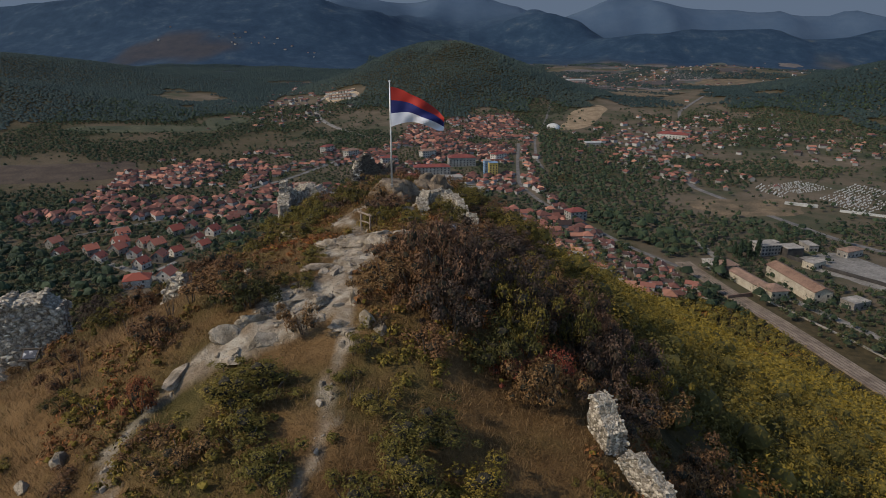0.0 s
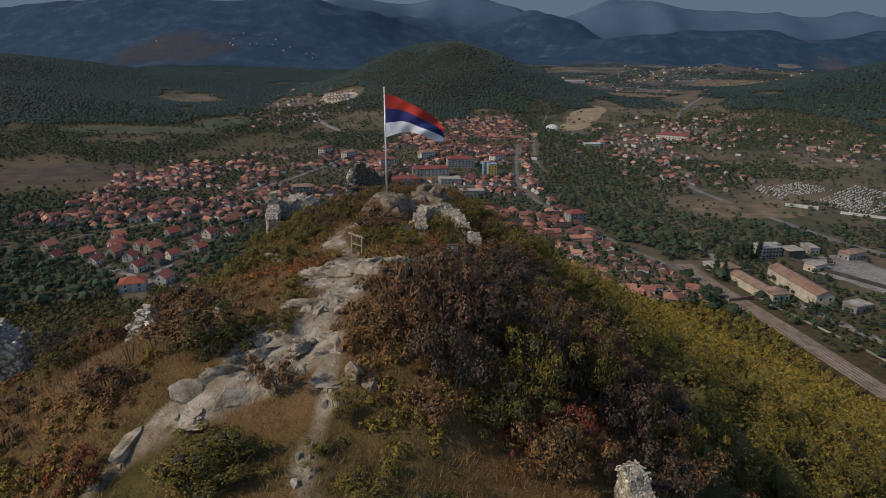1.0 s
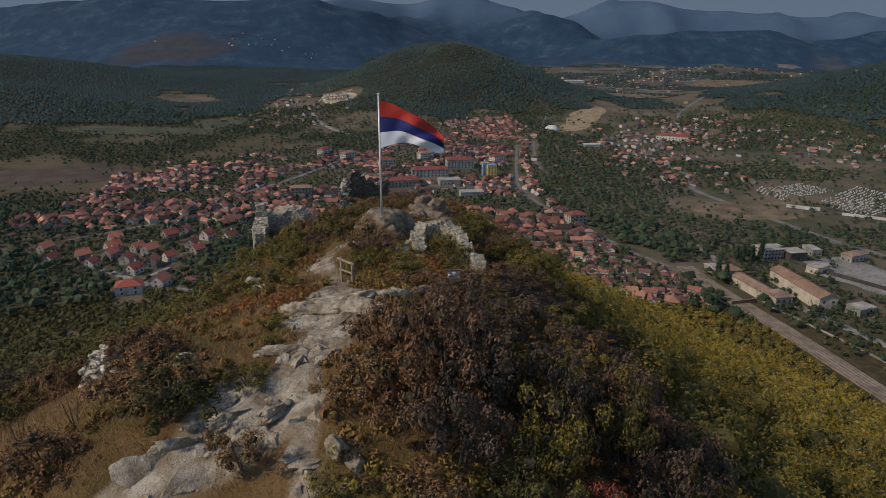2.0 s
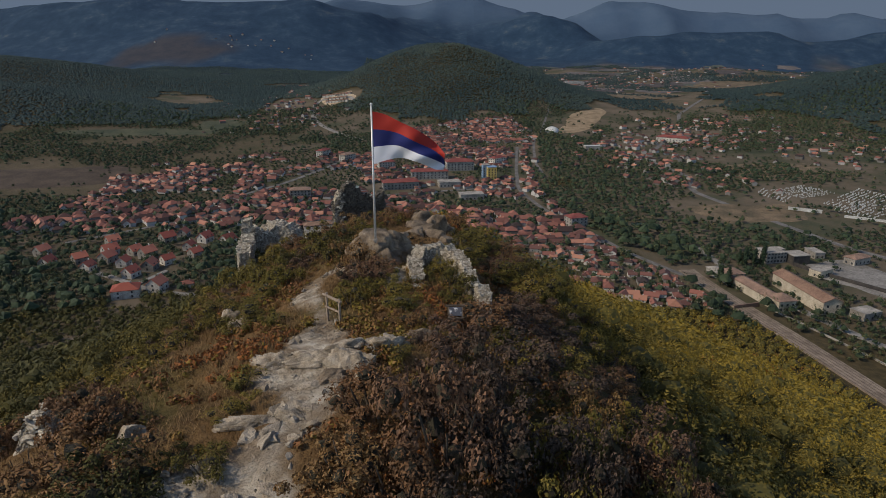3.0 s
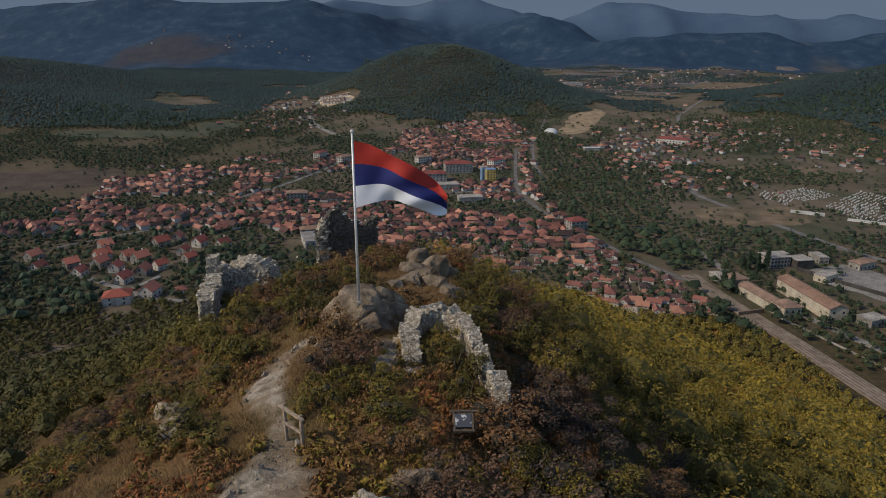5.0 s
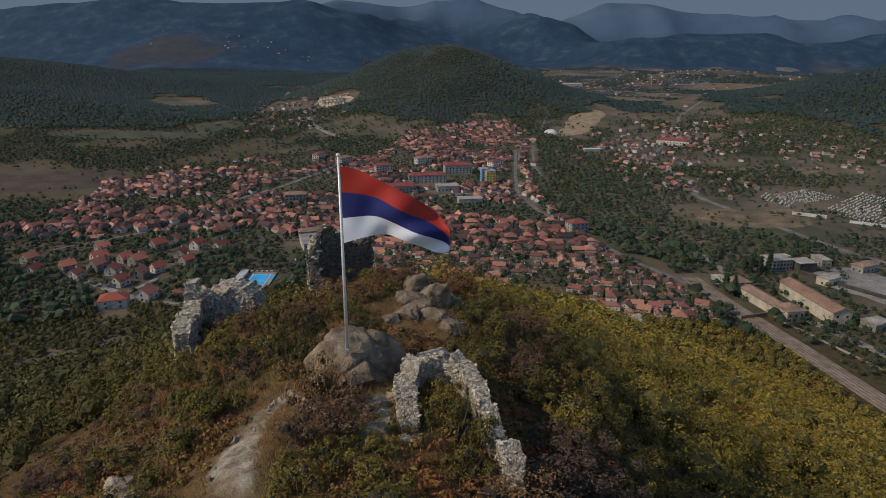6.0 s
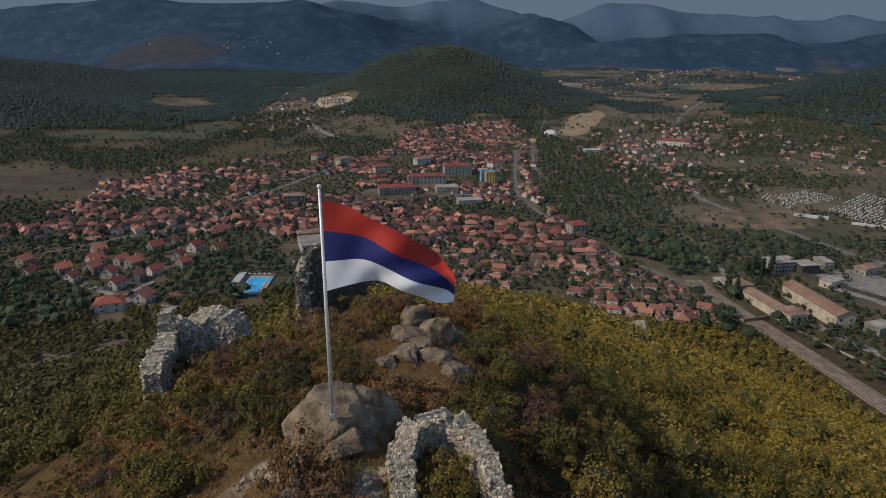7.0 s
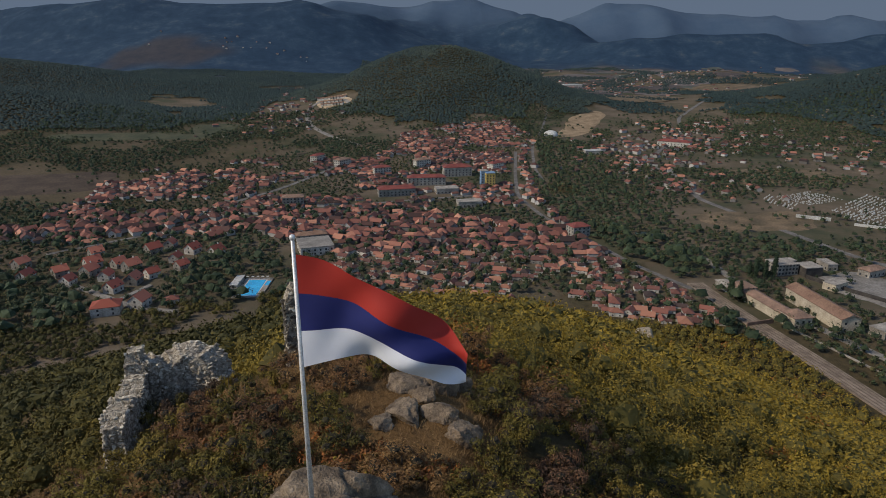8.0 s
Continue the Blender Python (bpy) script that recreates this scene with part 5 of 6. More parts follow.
# ---- houses ----
def house_mesh(w, d, h, pitch, hip, eave=0.5):
    """Walls and roof of one house, w along x."""
    rh = d / 2 * pitch
    x, y = w / 2, d / 2
    top = h + (0 if hip else rh)
    V = [(-x, -y, -3), (x, -y, -3), (x, y, -3), (-x, y, -3), (-x, -y, h), (x, -y, h), (x, y, h), (-x, y, h)]
    F = [(0, 1, 5, 4), (1, 2, 6, 5), (2, 3, 7, 6), (3, 0, 4, 7)]
    if not hip:
        V += [(-x, 0, top), (x, 0, top)]
        F[1], F[3] = (1, 2, 6, 9, 5), (3, 0, 4, 8, 7)
    X, Y, e = x + eave, y + eave, h - eave * pitch
    ins = d / 2 if hip else 0
    a, b = (-X + ins + (eave if hip else 0), 0, h + rh), (X - ins - (eave if hip else 0), 0, h + rh)
    RV = [(-X, -Y, e), (X, -Y, e), (X, Y, e), (-X, Y, e), a, b]
    RV += [(vx, vy, vz - 0.3) for vx, vy, vz in RV]
    ends = [(1, 2, 5), (3, 0, 4), (8, 7, 11), (6, 9, 10)] if hip else [(5, 1, 7, 11), (2, 5, 11, 8), (0, 4, 10, 6), (4, 3, 9, 10)]
    RF = ends + [(0, 1, 5, 4), (2, 3, 4, 5), (7, 6, 10, 11), (9, 8, 11, 10), (0, 6, 7, 1), (2, 8, 9, 3)] + ([(1, 7, 8, 2), (3, 9, 6, 0)] if hip else [])
    return V, F, RV, RF


def house(w, d, h, pitch, hip, label, windows=True, roof=None, wall=None, storeys=2):
    root = thing("house", label, "house")
    V, F, RV, RF = house_mesh(w, d, h, pitch, hip)
    put("wall", V, F, wall or M_PLASTER, root)
    put("roof", RV, RF, roof or M_ROOF, root, "clay tile roof")
    part("chimney", boxed(w * .2 - .35, w * .2 + .35, -.4, .3, h, h + d / 2 * pitch + .9), M_PLASTER, root)
    if windows:
        for s in range(storeys):
            z = 1.0 + s * 2.9
            for k in range(2):
                wx = (k - .5) * w * .5
                part("window", boxed(wx - .6, wx + .6, -d / 2 - .06, -d / 2 + .1, z, z + 1.4), M_GLASS, root)
            part("window", boxed(-w / 2 - .06, -w / 2 + .1, -.6, .6, z, z + 1.4), M_GLASS, root)
    return root


proto = [house(11, 9, 5.2, .68, True, "plastered two-storey house with a hipped red tile roof"), house(10, 8, 3.2, .85, False, "low cottage with a red gabled tile roof", storeys=1),
         house(13, 9, 5.4, .75, False, "broad plastered house with an orange gabled roof"), house(9, 8.5, 5.6, .65, True, "square house with a hipped clay roof"),
         house(15, 8, 3.4, .7, False, "long low house with a brown tile roof", storeys=1), house(12, 10, 5.6, .7, True, "large plastered house with a red hipped roof")]
tr = np.random.default_rng(31)
STREETS = [[(172, 398, 5), (142, 455, 5), (118, 530, 5), (92, 600, 5), (76, 690, 5), (84, 800, 5), (100, 960, 5)], [(-330, 470, 5), (-240, 560, 5), (-150, 620, 5), (-60, 660, 5), (60, 700, 5)], [(-240, 640, 5), (-200, 720, 5), (-170, 800, 5), (-150, 880, 5)],
           [(116, 760, 5), (114, 840, 5), (130, 1000, 5)]]
BIG = [(-116, 491, 26), (-138, 398, 22), (47, 752, 16), (10, 790, 24), (-30, 770, 30), (-75, 690, 30), (-20, 735, 26), (116, 545, 14), (-15, 690, 18)]


def free_spots(x, y, gap=0.0):
    ok = np.ones(x.shape, bool)
    for s in STREETS:
        d, w = polydist(x, y, s)
        ok &= d > w + 1.5 + gap
    for bx_, by_, br in BIG:
        ok &= np.hypot(x - bx_, y - by_) > br + gap
    return ok


x, y = scatter(-460, 170, 330, 1235, 9.7, tr, 0.95)
ok = inside(x, y, TOWN) & free_spots(x, y) & (castle_hill(x, y) - valley(x, y) < -4)
green = fbm(x, y, 70.0, 63, 2)
green = np.where((y < 540) & (x > -40), green * .86, green)
ok &= green < 0.66 - 0.10 * (tr.random(len(x)) - .3)
ok &= tr.random(len(x)) < np.where((y < 500) & (x < -185), .0, .97)
hx, hy = x[ok], y[ok]
order = np.argsort(hy + 0.2 * np.abs(hx))
hx, hy = hx[order], hy[order]
villa = house(17, 13, 6.5, .5, True, "large white house with a broad red hipped roof", roof=M_ROOF_NEW)
villa.matrix_world = pose(-219, 354, hz(-219, 354), 0, 0, 20)
near_proto = [house(10, 9, 5.4, .8, False, "newer house with a bright orange gabled tile roof", roof=M_ROOF_NEW), house(9, 8, 4.6, .85, False, "small house with a steep orange tile roof", roof=M_ROOF_NEW)]
for k, (x, y) in enumerate(NEAR_HOUSES):
    m = Matrix.LocRotScale((x, y, hz(x, y)), Euler((0, 0, 1.25 + .35 * math.sin(k * 2.3))), None) @ Matrix.Scale(1.0 + .12 * math.sin(k * 1.7), 4)
    if k < 2:
        near_proto[k].matrix_world = m
        o = near_proto[k]
    else:
        o = copy_thing(near_proto[k % 2], m)
    tagged(o, group="new houses under the castle hill")


def street_angle(x, y):
    return 0.55 * math.sin(x / 140.0 + 1.0) + 0.5 * math.cos(y / 120.0) - 0.3


used_proto = set()
FV, FFw, FRV, FRF = [], [], [], []
fb, rb = 0, 0
for k, (x, y) in enumerate(zip(hx, hy)):
    a = street_angle(x, y) + float(tr.normal(0, .14)) + (math.pi / 2 if tr.random() < .4 else 0)
    m = Matrix.LocRotScale((x, y, hz(x, y)), Euler((0, 0, a)), None)
    i = int(tr.integers(len(proto)))
    s = float(tr.uniform(.5, .84)) * (1.18 if y < 600 else 1.0)
    m = m @ Matrix.Diagonal((s, s * float(tr.uniform(.8, 1.05)), s * .9, 1))
    if k < 270:
        if i in used_proto:
            o = copy_thing(proto[i], m)
        else:
            o = proto[i]
            o.matrix_world = m
            used_proto.add(i)
        tagged(o, group="houses of the town")
    else:
        dims = [(11, 9, 5.2, .68, True), (10, 8, 3.2, .85, False), (13, 9, 5.4, .75, False), (9, 8.5, 5.6, .65, True), (15, 8, 3.4, .7, False), (12, 10, 5.6, .7, True)][i]
        V, F, RV, RF = house_mesh(*dims)
        FV += [m @ Vector(v) for v in V]
        FFw += [tuple(fb + q for q in f) for f in F]
        fb += len(V)
        FRV += [m @ Vector(v) for v in RV]
        FRF += [tuple(rb + q for q in f) for f in RF]
        rb += len(RV)
# villages further up the valley
for cx, cy, sx, sy, n in [(270, 905, 60, 60, 34), (370, 1050, 70, 80, 42), (480, 1180, 70, 50, 34), (395, 1020, 60, 30, 30), (260, 960, 40, 50, 20), (255, 835, 45, 40, 20), (270, 715, 30, 18, 14), (590, 880, 50, 40, 16), (500, 2150, 300, 250, 90), (1000, 2500, 400, 250, 90), (330, 720, 40, 40, 8), (560, 960, 90, 70, 22), (690, 930, 40, 60, 14), (-330, 1290, 50, 90, 46), (-400, 1500, 70, 90, 20), (430, 2080, 140, 60, 40), (620, 2230, 160, 90, 46),
                          (1150, 2500, 250, 80, 50), (150, 2500, 160, 150, 50), (-20, 2900, 140, 160, 40), (1500, 2750, 300, 120, 50), (900, 2750, 200, 90, 26), (-900, 2950, 200, 60, 14), (-420, 2000, 60, 60, 12)]:
    for _ in range(n * 3 // 2):
        x, y = float(tr.normal(cx, sx)), float(tr.normal(cy, sy))
        V, F, RV, RF = house_mesh(*[(11, 9, 5.6, .55, True), (10, 8, 3.4, .62, False), (14, 9, 5.8, .5, False)][int(tr.integers(3))])
        m = Matrix.LocRotScale((x, y, hz(x, y)), Euler((0, 0, float(tr.random() * 3.1))), None) @ Matrix.Scale(float(tr.uniform(.5, .85)), 4)
        FV += [m @ Vector(v) for v in V]
        FFw += [tuple(fb + q for q in f) for f in F]
        fb += len(V)
        FRV += [m @ Vector(v) for v in RV]
        FRF += [tuple(rb + q for q in f) for f in RF]
        rb += len(RV)


def island_mat(name, stops, rough=0.85):
    return leaf_mat(name, stops, rough, vary=1.0, attr="tint")


M_FROOF = island_mat("far_clay_roofs", [(0, (0.050, 0.038, 0.036)), (0.4, (0.118, 0.056, 0.047)), (0.8, (0.195, 0.082, 0.062)), (1, (0.30, 0.15, 0.10))])
M_FWALL = island_mat("far_plaster", [(0, (0.14, 0.13, 0.12)), (1, (0.31, 0.30, 0.285))])
tagged(put("far_house_walls", FV, FFw, M_FWALL, attrs={"tint": np.full(len(FV), .5)}), "plastered walls of distant houses", "houses", kind="stuff")
tagged(put("far_house_roofs", FRV, FRF, M_FROOF, attrs={"tint": np.full(len(FRV), .5)}), "red clay roofs of distant houses", "houses", kind="stuff")

# ---- trees of the valley ----
vr = np.random.default_rng(41)
x, y = scatter(-760, 900, 130, 1350, 6.4, vr)
dens = fbm(x, y, 110.0, 77, 4) + 0.06 * (vr.random(len(x)) - .5)
in_town = inside(x, y, TOWN)
RIVER = [(330, 440, 1), (230, 480, 1), (170, 540, 1), (150, 640, 1), (140, 760, 1), (145, 900, 1), (190, 1060, 1), (230, 1150, 1)]
river, _ = polydist(x, y, RIVER)
hill = (castle_hill(x, y) - valley(x, y) > -22) & (x < rail_x(y) - 11)
left = (x < -230) & (y > 860)
ok = np.where(in_town, (vr.random(len(x)) < .9), (dens > np.where((x > 200) & (y > 520), .54, .445)) | (vr.random(len(x)) < np.where(x > 190, .14, .12)) | ((river < 62) & (vr.random(len(x)) < .9)) | (left & (dens > .40)) | ((y < 430) & (x < 185)))
ok &= ~hill & free_spots(x, y, -1.0) & away(x, y, NEAR_HOUSES + [(-219, 352), (-216, 344)], 9) & away(x, y, NEAR_LANE, 7)
ok &= np.abs(x) < 0.82 * (y + 60) + 40
for cx, cy, rx_, ry_ in [(-530, 735, 165, 76), (-447, 1184, 58, 66), (-560, 1080, 150, 45), (215, 1125, 42, 85), (262, 1235, 46, 80), (305, 1335, 50, 90), (300, 400, 46, 50), (181, 537, 16, 13), (-262, 1405, 50, 55), (205, 366, 11, 34), (239, 367, 11, 27), (255, 436, 22, 12), (420, 680, 75, 40)]:
    ok &= ((x - cx) / rx_) ** 2 + ((y - cy) / ry_) ** 2 > 1 - 0.9 * vr.random(len(x)) ** 5
d, w = polydist(x, y, [(212, 200, 11), (202, 262, 11), (186, 345, 10), (178, 395, 8), (176, 412, 7)])
ok &= d > w
d, w = polydist(x, y, [(430, 300, 6), (330, 470, 6), (276, 684, 6), (300, 760, 6), (274, 875, 6), (330, 980, 6), (468, 1309, 6)])
ok &= d > w
x, y = x[ok], y[ok]
clear = np.ones(len(x), bool)
for k in range(0, len(x), 4000):
    dd = (x[k:k + 4000, None] - hx[None]) ** 2 + (y[k:k + 4000, None] - hy[None]) ** 2
    clear[k:k + 4000] = dd.min(1) > 4.6 ** 2
x, y = x[clear], y[clear]
R = (1.3 + 3.2 * vr.random(len(x)) ** 2.0) * np.where(inside(x, y, TOWN), np.where(y < 620, 1.15, .72), np.where((x < 200) & (y < 560), 1.75, np.where(polydist(x, y, RIVER)[0] < 62, 1.15, 1.0)))
P = np.stack([x, y, height(x, y) + R * .75], 1)
T = np.clip(0.22 + 0.62 * fbm(x, y, 60.0, 87, 3) + vr.normal(0, .18, len(x)), 0, 1)
nr_ = y < 470
woodland("garden_trees", "green trees at the near edge of the town", P[nr_], R[nr_], T[nr_], 1.0, 46, .62, M_VALLEYWOOD, vr, core=.6, faces=OCT_F[:16])
woodland("valley_trees", "green orchard and garden trees around the town", P[~nr_], R[~nr_], T[~nr_], 1.05, 11, 1.0, M_VALLEYWOOD, vr, core=.66, faces=OCT_F[:16])


def far_wood(name, label, x0, x1, y0, y1, cell, r0, r1, test, r, rise=1.0, lift=0.0):
    """Many small pointed crowns joined, six faces each."""
    x, y = scatter(x0, x1, y0, y1, cell, r)
    ok = test(x, y) & (np.abs(x) < y * .76 + 80)
    x, y = x[ok], y[ok]
    n = len(x)
    R = r.uniform(r0, r1, n)
    z = height(x, y) + 2.0
    a = np.arange(6) / 6 * 6.2832 + r.random((n, 1)) * 6.28
    rad = R[:, None] * r.uniform(.7, 1.25, (n, 6))
    ring = np.stack([x[:, None] + rad * np.cos(a), y[:, None] + rad * np.sin(a), z[:, None] + r.uniform(-.3, .3, (n, 6)) * R[:, None]], 2)
    tip = np.stack([x + r.normal(0, .2, n) * R, y + r.normal(0, .2, n) * R, z + R * rise * r.uniform(.5, 1.1, n)], 1)[:, None]
    V = np.concatenate([ring, tip], 1).reshape(-1, 3)
    k = np.arange(6)
    F = np.stack([k, (k + 1) % 6, np.full(6, 6)], 1)[None] + (np.arange(n) * 7)[:, None, None]
    T = np.clip(.2 + lift + .6 * fbm(x, y, 150.0, 97, 3) + r.normal(0, .12, n), 0, 1)
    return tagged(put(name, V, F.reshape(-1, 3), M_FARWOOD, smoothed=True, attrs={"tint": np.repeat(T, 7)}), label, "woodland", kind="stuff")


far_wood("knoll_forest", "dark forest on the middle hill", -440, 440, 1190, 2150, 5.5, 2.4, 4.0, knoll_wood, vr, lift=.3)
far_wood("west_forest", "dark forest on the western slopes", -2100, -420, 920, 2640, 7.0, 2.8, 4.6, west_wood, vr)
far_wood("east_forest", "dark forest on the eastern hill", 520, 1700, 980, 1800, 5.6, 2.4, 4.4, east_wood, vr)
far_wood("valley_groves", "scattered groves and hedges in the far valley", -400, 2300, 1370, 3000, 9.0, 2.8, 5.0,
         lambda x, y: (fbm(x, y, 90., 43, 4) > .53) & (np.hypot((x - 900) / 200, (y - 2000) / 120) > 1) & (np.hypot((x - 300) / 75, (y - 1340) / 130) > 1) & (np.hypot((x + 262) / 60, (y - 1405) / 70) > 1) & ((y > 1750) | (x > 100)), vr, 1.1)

# ---- patchwork of far fields ----
fr = np.random.default_rng(71)
# Valley haze is put into these greyed, lightened field colours.
M_FIELDS = [mat("far_stubble", (0.082, 0.074, 0.072), (0.118, 0.102, 0.096), 60.0, .95, 0.0), mat("far_plough", (0.050, 0.043, 0.042), (0.072, 0.060, 0.057), 60.0, .95, 0.0), mat("far_pasture", (0.052, 0.060, 0.052), (0.076, 0.083, 0.068), 60.0, .95, 0.0)]
for k in range(80):
    y = float(fr.uniform(1800, 3150))
    x = float(fr.uniform(0.10, 0.62)) * y
    field("far_field", "small brown and green fields in the far valley", x, y, float(fr.uniform(35, 90)), float(fr.uniform(30, 75)), float(fr.uniform(-.4, .4)), M_FIELDS[k % 3], 100 + k, 2.5)


# ---- larger buildings of the town and works ----
M_REDROOF = mat("maroon_sheet_roof", (0.14, 0.040, 0.034), (0.20, 0.058, 0.045), 6.0, 0.7, 0.1)
M_BROWNROOF = mat("old_brown_tiles", (0.15, 0.10, 0.075), (0.24, 0.155, 0.115), 5.0, 0.9, 0.3)
M_RUST = mat("rusty_tile_roof", (0.14, 0.084, 0.06), (0.21, 0.13, 0.09), 6.0, 0.9, 0.3)
M_CREAM = mat("cream_plaster", (0.30, 0.26, 0.20), (0.42, 0.37, 0.29), 5.0, 0.9, 0.2)
M_DARKWALL = mat("black_wall", (0.03, 0.028, 0.028), (0.06, 0.055, 0.05), 5.0, 0.9, 0.2)
M_YELLOW = mat("yellow_plaster", (0.36, 0.27, 0.08), (0.42, 0.32, 0.11), 5.0, 0.9, 0.1)
M_SKYBLUE = mat("blue_plaster", (0.13, 0.21, 0.32), (0.18, 0.27, 0.39), 5.0, 0.8, 0.1)
M_WHITEROOF = mat("white_sheet_roof", (0.34, 0.34, 0.325), (0.46, 0.46, 0.44), 9.0, 0.6, 0.1)


def block(name, label, x, y, w, d, h, turn, wall, roof, flat=False, pitch=0.4, hip=True, rows=2, cols=6, category="building", storey=3.0):
    """A larger building: walls, roof and its windows one by one on the sides that face the hill."""
    root = thing(name, label, category, pose(x, y, hz(x, y), 0, 0, turn))
    if flat:
        part("wall", boxed(-w / 2, w / 2, -d / 2, d / 2, -3, h), wall, root)
        part("roof", boxed(-w / 2 - .3, w / 2 + .3, -d / 2 - .3, d / 2 + .3, h + .01, h + .5), roof, root)
    else:
        V, F, RV, RF = house_mesh(w, d, h, pitch, hip, 0.7)
        put("wall", V, F, wall, root)
        put("roof", RV, RF, roof, root)
    for s in range(rows):
        z = 1.0 + s * storey
        for k in range(cols):
            wx = -w / 2 + (k + .5) * w / cols
            ww = min(1.5, w / cols * .55) / 2
            part("window", boxed(wx - ww, wx + ww, -d / 2 - .07, -d / 2 + .1, z, z + 1.6), M_GLASS, root)
        for k in range(max(1, int(cols * d / w))):
            n = max(1, int(cols * d / w))
            wy = -d / 2 + (k + .5) * d / n
            part("window", boxed(-w / 2 - .07, -w / 2 + .1, wy - .7, wy + .7, z, z + 1.6), M_GLASS, root)
    return root


block("works_building", "long cream works building, brown hipped roof", 205, 364, 40, 10, 6.5, 101, M_CREAM, M_BROWNROOF, rows=2, cols=10)
block("works_pavilion", "three-storey cream pavilion with a brown hipped roof", 199, 389, 12, 12, 8.5, 101, M_CREAM, M_BROWNROOF, rows=3, cols=3)
block("works_pavilion", "square plastered end pavilion with a brown roof", 210.5, 341, 13, 12, 8, 101, M_CREAM, M_BROWNROOF, rows=2, cols=4)
block("works_annex", "low white works annex by the railway", 194.5, 403, 14, 8, 4.5, 101, M_PLASTER, M_CONC, rows=1, cols=4)
block("machine_hall", "tall cream machine hall with a rusty gabled roof", 235, 358, 54, 12.5, 9, 96, M_CREAM, M_RUST, hip=False, pitch=.42, rows=2, cols=9, storey=4.0)
block("ruined_factory", "derelict concrete factory with a flat grey roof", 250, 438, 17, 15, 8, 12, M_CONC, M_CONC, flat=True, rows=3, cols=6)
block("ruined_factory", "black derelict factory block", 268, 434, 14, 13, 7, 10, M_DARKWALL, M_CONC, flat=True, rows=0, cols=1)
block("factory_shed", "low grey shed beside the derelict factory", 258, 452, 18, 7, 5, 12, M_CONC, M_CONC, flat=True, rows=1, cols=5)
block("works_shed", "small pale shed with a flat concrete roof", 271, 404, 15, 9, 5, 30, M_CREAM, M_CONC, flat=True, rows=1, cols=3)
block("works_shed", "grey shed at the edge of the gravel yard", 314, 432, 18, 9, 6, 25, M_CONC, M_BROWNROOF, rows=1, cols=4)
block("works_shed", "small concrete shed below the gravel yard", 256, 327, 14, 10, 5, 20, M_CONC, M_CONC, flat=True, rows=1, cols=3)
block("works_shed", "narrow grey shed on stilts near the woods", 290, 448, 8, 14, 5, 5, M_CONC, M_CONC, flat=True, rows=1, cols=2)
block("school", "school hall with a pale flat roof", -113, 486, 27, 30, 7, 20, M_PLASTER, M_GRAVEL, flat=True, rows=2, cols=6)
block("school_wing", "school wing with an orange tile roof", -122, 513, 26, 10, 7, 20, M_PLASTER, M_RUST, rows=2, cols=6)
block("tower_block", "narrow yellow tower block with a blue top", 47, 735, 11, 11, 17, 8, M_YELLOW, M_SKYBLUE, flat=True, rows=5, cols=3)
block("office_block", "blue-fronted office block in the centre", 40, 742, 8, 10, 18, 8, M_SKYBLUE, M_CONC, flat=True, rows=5, cols=2)
block("town_school", "large school with a maroon roof", -62, 690, 42, 14, 9, 14, M_PLASTER, M_REDROOF, rows=2, cols=10)
block("town_school", "maroon-roofed wing of the large school", -30, 745, 46, 14, 10, 8, M_PLASTER, M_REDROOF, rows=3, cols=10)
block("town_hall", "white public building with a red roof", 8, 795, 36, 16, 12, 10, M_PLASTER, M_REDROOF, rows=3, cols=8)
block("market_hall", "grey flat-roofed hall in the centre", -5, 705, 26, 16, 6, 12, M_CONC, M_CONC, flat=True, rows=1, cols=6)
block("department_store", "grey hall among red roofs", 20, 640, 26, 14, 6, 10, M_CONC, M_CONC, flat=True, rows=1, cols=6)
block("hotel", "three-storey house with a bright red roof", 115, 534, 17, 13, 10, 20, M_PLASTER, M_REDROOF, rows=3, cols=4)
block("riverside_school", "long white building with red roofs", 360, 1010, 50, 16, 9, -30, M_PLASTER, M_REDROOF, rows=2, cols=10)
block("white_hall", "long white factory hall across the valley", 395, 2120, 62, 30, 10, 4, M_PLASTER, M_WHITEROOF, flat=True, rows=1, cols=10)
block("depot", "pale depot beside the river trees", 215, 942, 26, 12, 6, 5, M_PLASTER, M_WHITEROOF, flat=True, rows=1, cols=5)
for k, (x, y) in enumerate([(-168, 640), (-90, 800), (-40, 850), (60, 830), (-150, 850), (-190, 880)]):
    block("apartment_house", "pale four-storey apartment house", x, y, 22, 11, 10, 12 + k * 11, M_PLASTER, M_REDROOF if k % 2 else M_BROWNROOF, rows=3, cols=6)
# white inflated hall
bm = bmesh.new()
bmesh.ops.create_uvsphere(bm, u_segments=24, v_segments=14, radius=1.0)
for v in bm.verts:
    v.co = Vector((v.co.x * 13, v.co.y * 17, max(-0.1, v.co.z) * 9))
dome = thing("sports_dome", "white inflated sports hall on sandy ground", "hall", pose(176, 1108, hz(176, 1108)))
part("shell", bm, M_WHITEROOF, dome, smoothed=True)

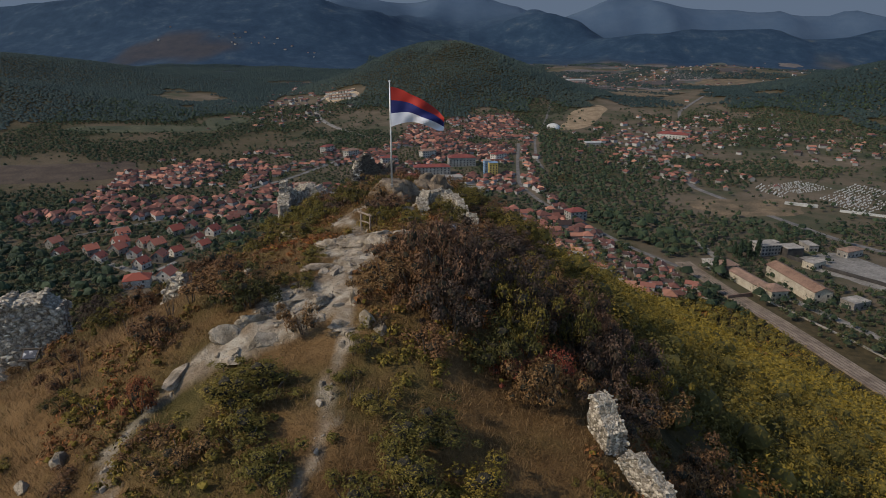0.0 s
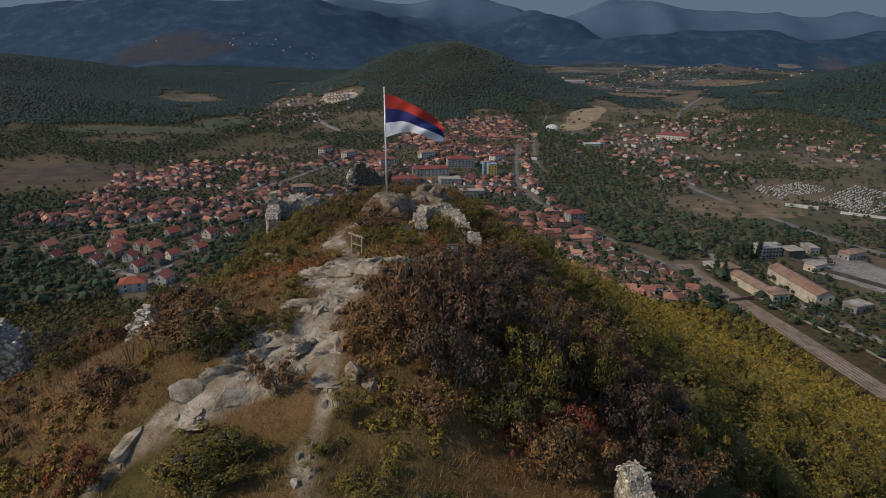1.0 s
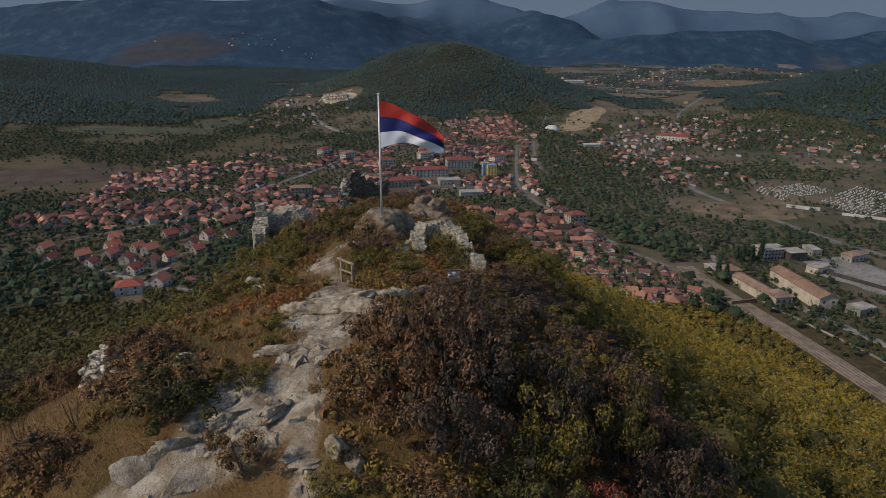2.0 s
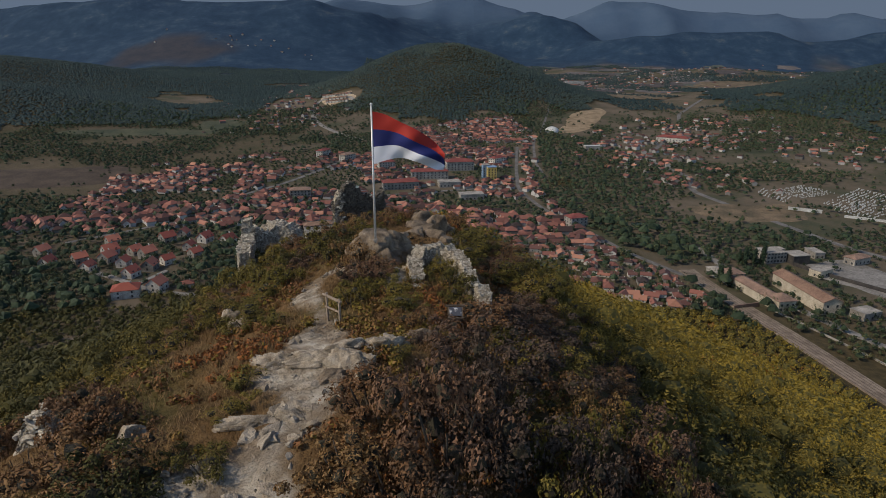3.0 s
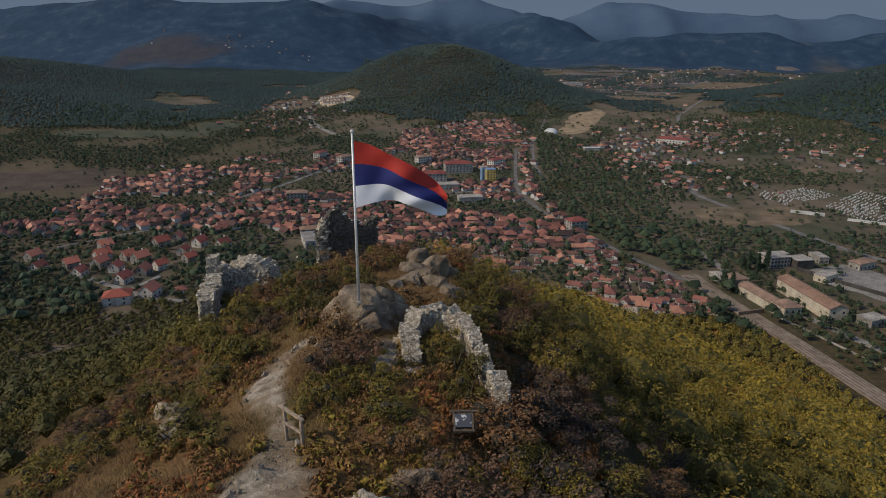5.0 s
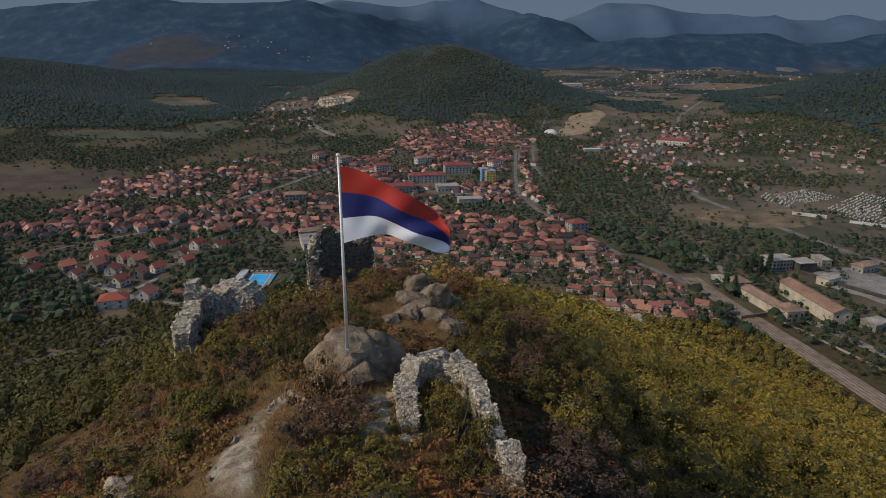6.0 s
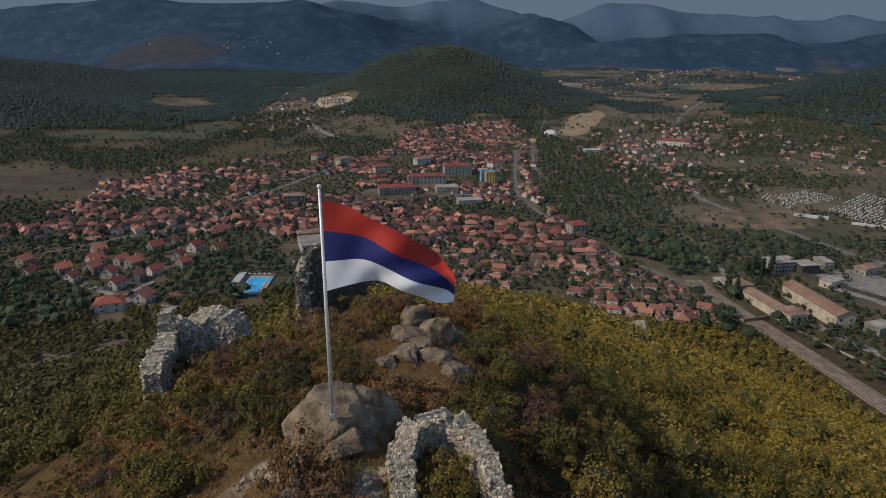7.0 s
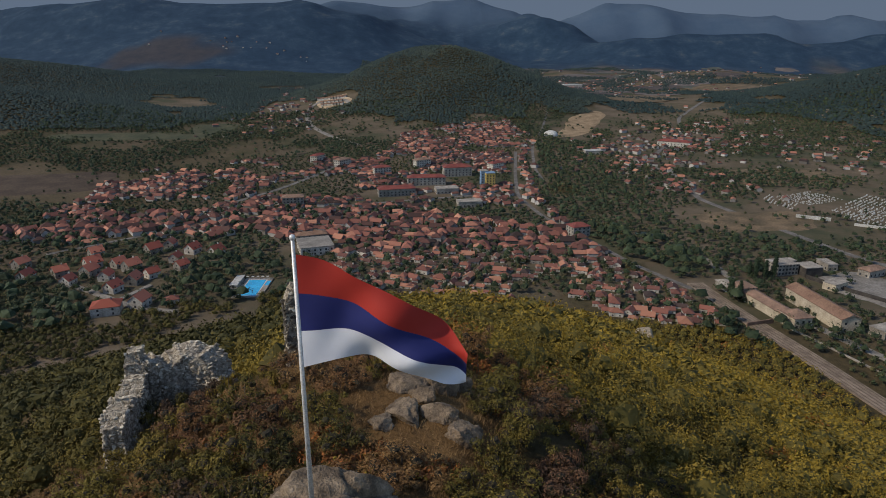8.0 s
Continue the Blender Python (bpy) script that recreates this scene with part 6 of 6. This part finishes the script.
# ---- swimming pool ----
px_, py_ = -138.5, 397
pz = hz(px_, py_) + 0.8
pool = thing("swimming_pool", "open-air pool of turquoise water with a pale deck", "pool", pose(px_, py_, pz, 0, 0, 2))
part("deck", boxed(-10, 10, -18, 20, -2.5, 0.0, bevel=.1), M_CONC, pool, "pale paved deck")
part("basin_rim", boxed(-7, 6.4, -16, 15.5, -.4, .12), M_PLASTER, pool)
part("water", boxed(-6.4, 5.8, -15.4, 14.9, -.3, .16), M_POOL, pool, "clear turquoise water")
part("paddling_water", boxed(7.0, 9.6, 4, 13, -.3, .16), M_POOL, pool, "small turquoise paddling pool")
for k in range(5):
    part("sunshade", boxed(-9 + k * 3.6, -7.2 + k * 3.6, 16.5, 18.2, 1.9, 2.0), M_WHITEROOF, pool)
block("pool_house", "low white changing house beside the pool", -152, 405, 5, 20, 3, 2, M_PLASTER, M_WHITEROOF, flat=True, rows=1, cols=1)

# ---- graveyard and stone yard ----
cr_ = np.random.default_rng(51)
GV, GFc, base = [], [], 0
CUBE_V = np.array([(-1, -1, -1), (1, -1, -1), (1, 1, -1), (-1, 1, -1), (-1, -1, 1), (1, -1, 1), (1, 1, 1), (-1, 1, 1)], float) * .5
CUBE_F = [(4, 5, 6, 7), (0, 1, 5, 4), (1, 2, 6, 5), (2, 3, 7, 6), (3, 0, 4, 7)]
for (ax, ay, bx, by, n, m_) in [(372, 690, 425, 715, 16, 9), (396, 625, 480, 700, 24, 9), (392, 600, 450, 640, 18, 8), (345, 672, 368, 700, 9, 8)]:
    for i in range(n):
        for j in range(m_):
            if cr_.random() < .2:
                continue
            u, v = (i + cr_.uniform(-.2, .2)) / n, (j + cr_.uniform(-.2, .2)) / m_
            x, y = ax + (bx - ax) * u + 14 * v, ay + (by - ay) * u - 44 * v
            s = np.array([cr_.uniform(.8, 1.6), cr_.uniform(.6, 1.1), cr_.uniform(.6, 1.8)])
            GV += list(CUBE_V * s + np.array([x, y, hz(x, y) + .6]))
            GFc += [tuple(base + q for q in f) for f in CUBE_F]
            base += 8
tagged(put("gravestones", GV, GFc, M_WHITEROOF), "crowded rows of pale gravestones", "gravestones", kind="stuff")


def long_wall(name, label, pts, h, material):
    V, F = [], []
    for i, (x, y) in enumerate(pts):
        z = hz(x, y)
        q = pts[min(i + 1, len(pts) - 1)]
        p = pts[max(i - 1, 0)]
        n = Vector((-(q[1] - p[1]), q[0] - p[0], 0)).normalized() * .4
        for s in (-1, 1):
            V += [(x + n.x * s, y + n.y * s, z - 1), (x + n.x * s, y + n.y * s, z + h)]
    for i in range(len(pts) - 1):
        a = i * 4
        F += [(a, a + 4, a + 5, a + 1), (a + 2, a + 3, a + 7, a + 6), (a + 1, a + 5, a + 7, a + 3)]
    F += [(0, 1, 3, 2), (len(V) - 4, len(V) - 2, len(V) - 1, len(V) - 3)]
    return tagged(put(name, V, F, material), label, "wall", kind="structure")


long_wall("yard_wall", "long white wall beside the graveyard", [(345, 600), (360, 592), (372, 586)], 3.5, M_WHITEROOF)
long_wall("yard_wall", "low white wall along the meadow", [(385, 570), (400, 560), (418, 548)], 2.5, M_WHITEROOF)
long_wall("platform_wall", "pale retaining wall along the railway", [(236, 240), (226, 275), (214, 310), (205, 335)], 1.0, M_CONC)
long_wall("conveyor", "long dark conveyor bridge across the works yard", [(262, 425), (278, 395), (296, 368), (312, 340)], 3.0, M_DARKWALL)
long_wall("footbridge", "concrete footbridge over the railway", [(180, 338), (190, 341), (199, 344)], 3.0, M_BROWNROOF)

# ---- new houses on the terrace ----
n_row = 0
for (ax, ay, bx, by, n) in [(-296, 1440, -236, 1424, 9), (-284, 1402, -240, 1390, 6), (-278, 1376, -234, 1366, 7)]:
    for i in range(n):
        x, y = ax + (bx - ax) * i / (n - 1), ay + (by - ay) * i / (n - 1)
        row = thing("terrace_house", "small pale new house in a row", "house", pose(x, y, hz(x, y), 0, 0, -12), "new houses on the terrace")
        V, F, RV, RF = house_mesh(5.5, 8, 4.2, .5, False, .3)
        put("wall", V, F, M_PLASTER, row)
        put("roof", RV, RF, M_RUST, row)

# ---- poplars by the works ----
pr = np.random.default_rng(61)


def poplar_mesh(seed):
    r = np.random.default_rng(seed)
    zc = np.linspace(2.5, 13.5, 9)
    c = np.stack([r.normal(0, .2, 9), r.normal(0, .2, 9), zc], 1)
    rad = 1.5 * np.sin(np.linspace(.5, 2.9, 9)) ** .6 + .25
    p, a, b = leaf_cloud(c, rad, 1.3, 40, .5, r)
    V, F = leaf_mesh(p, a, b, quads=False)
    V2, F2 = domes(c, rad * .8, 1.2, r)
    me = bpy.data.meshes.new("crown")
    me.from_pydata(np.vstack([V, V2]).tolist(), [], F.tolist() + (F2 + len(V)).tolist())
    me.materials.append(M_VALLEYWOOD)
    return me


POPS = [poplar_mesh(k) for k in range(3)]
bm = bmesh.new()
bmesh.ops.create_cone(bm, segments=8, radius1=.35, radius2=.1, depth=10, matrix=Matrix.Translation((0, 0, 4)))
TRUNK = bpy.data.meshes.new("poplar")
bm.to_mesh(TRUNK)
bm.free()
TRUNK.materials.append(M_BARK)
for k, (x, y) in enumerate([(220, 425), (223, 421), (226, 428), (229, 420), (232, 425), (236, 421), (239, 427), (242, 432), (190, 388), (189, 382), (193, 379)]):
    o = new("poplar", TRUNK)
    o.matrix_world = Matrix.LocRotScale((x, y, hz(x, y)), Euler((0, 0, k)), Vector((1, 1, 1)) * float(pr.uniform(.8, 1.15)))
    new("crown", POPS[k % 3]).parent = o
    tagged(o, "slender dark green poplar near the works", "tree", "poplars by the works")

# ---- railway tracks ----
M_TRACK = mat("rusty_rails", (0.07, 0.05, 0.04), (0.12, 0.09, 0.07), 3.0, 0.8, 0.1)
for k in range(5):
    ribbon("railway_track", "rusty railway track on ballast", [(207 + k * 2.4, 200), (197 + k * 2.4, 262), (191 + k * 2.4, 300), (181 + k * 2.4, 345), (174 + k * 2.2, 392), (172 + k * 1.8, 410)], 0.35, M_TRACK, 0.95, "railway")

# ---- pale crags on the eastern hill ----
cr = random.Random(53)
for k in range(14):
    cx, cy = [(727, 1227), (804, 1189), (940, 1450), (588, 1216)][k % 4]
    x, y = cx + cr.uniform(-28, 28), cy + cr.uniform(-25, 25)
    rock("crag", "pale bare crag among trees on the eastern hill", x, y, hz(x, y), cr.uniform(4, 9), cr.uniform(4, 7), cr.uniform(3, 6), k * 31, 700 + k, M_ROCK, 4, 16, 0.5, "crags on the eastern hill")
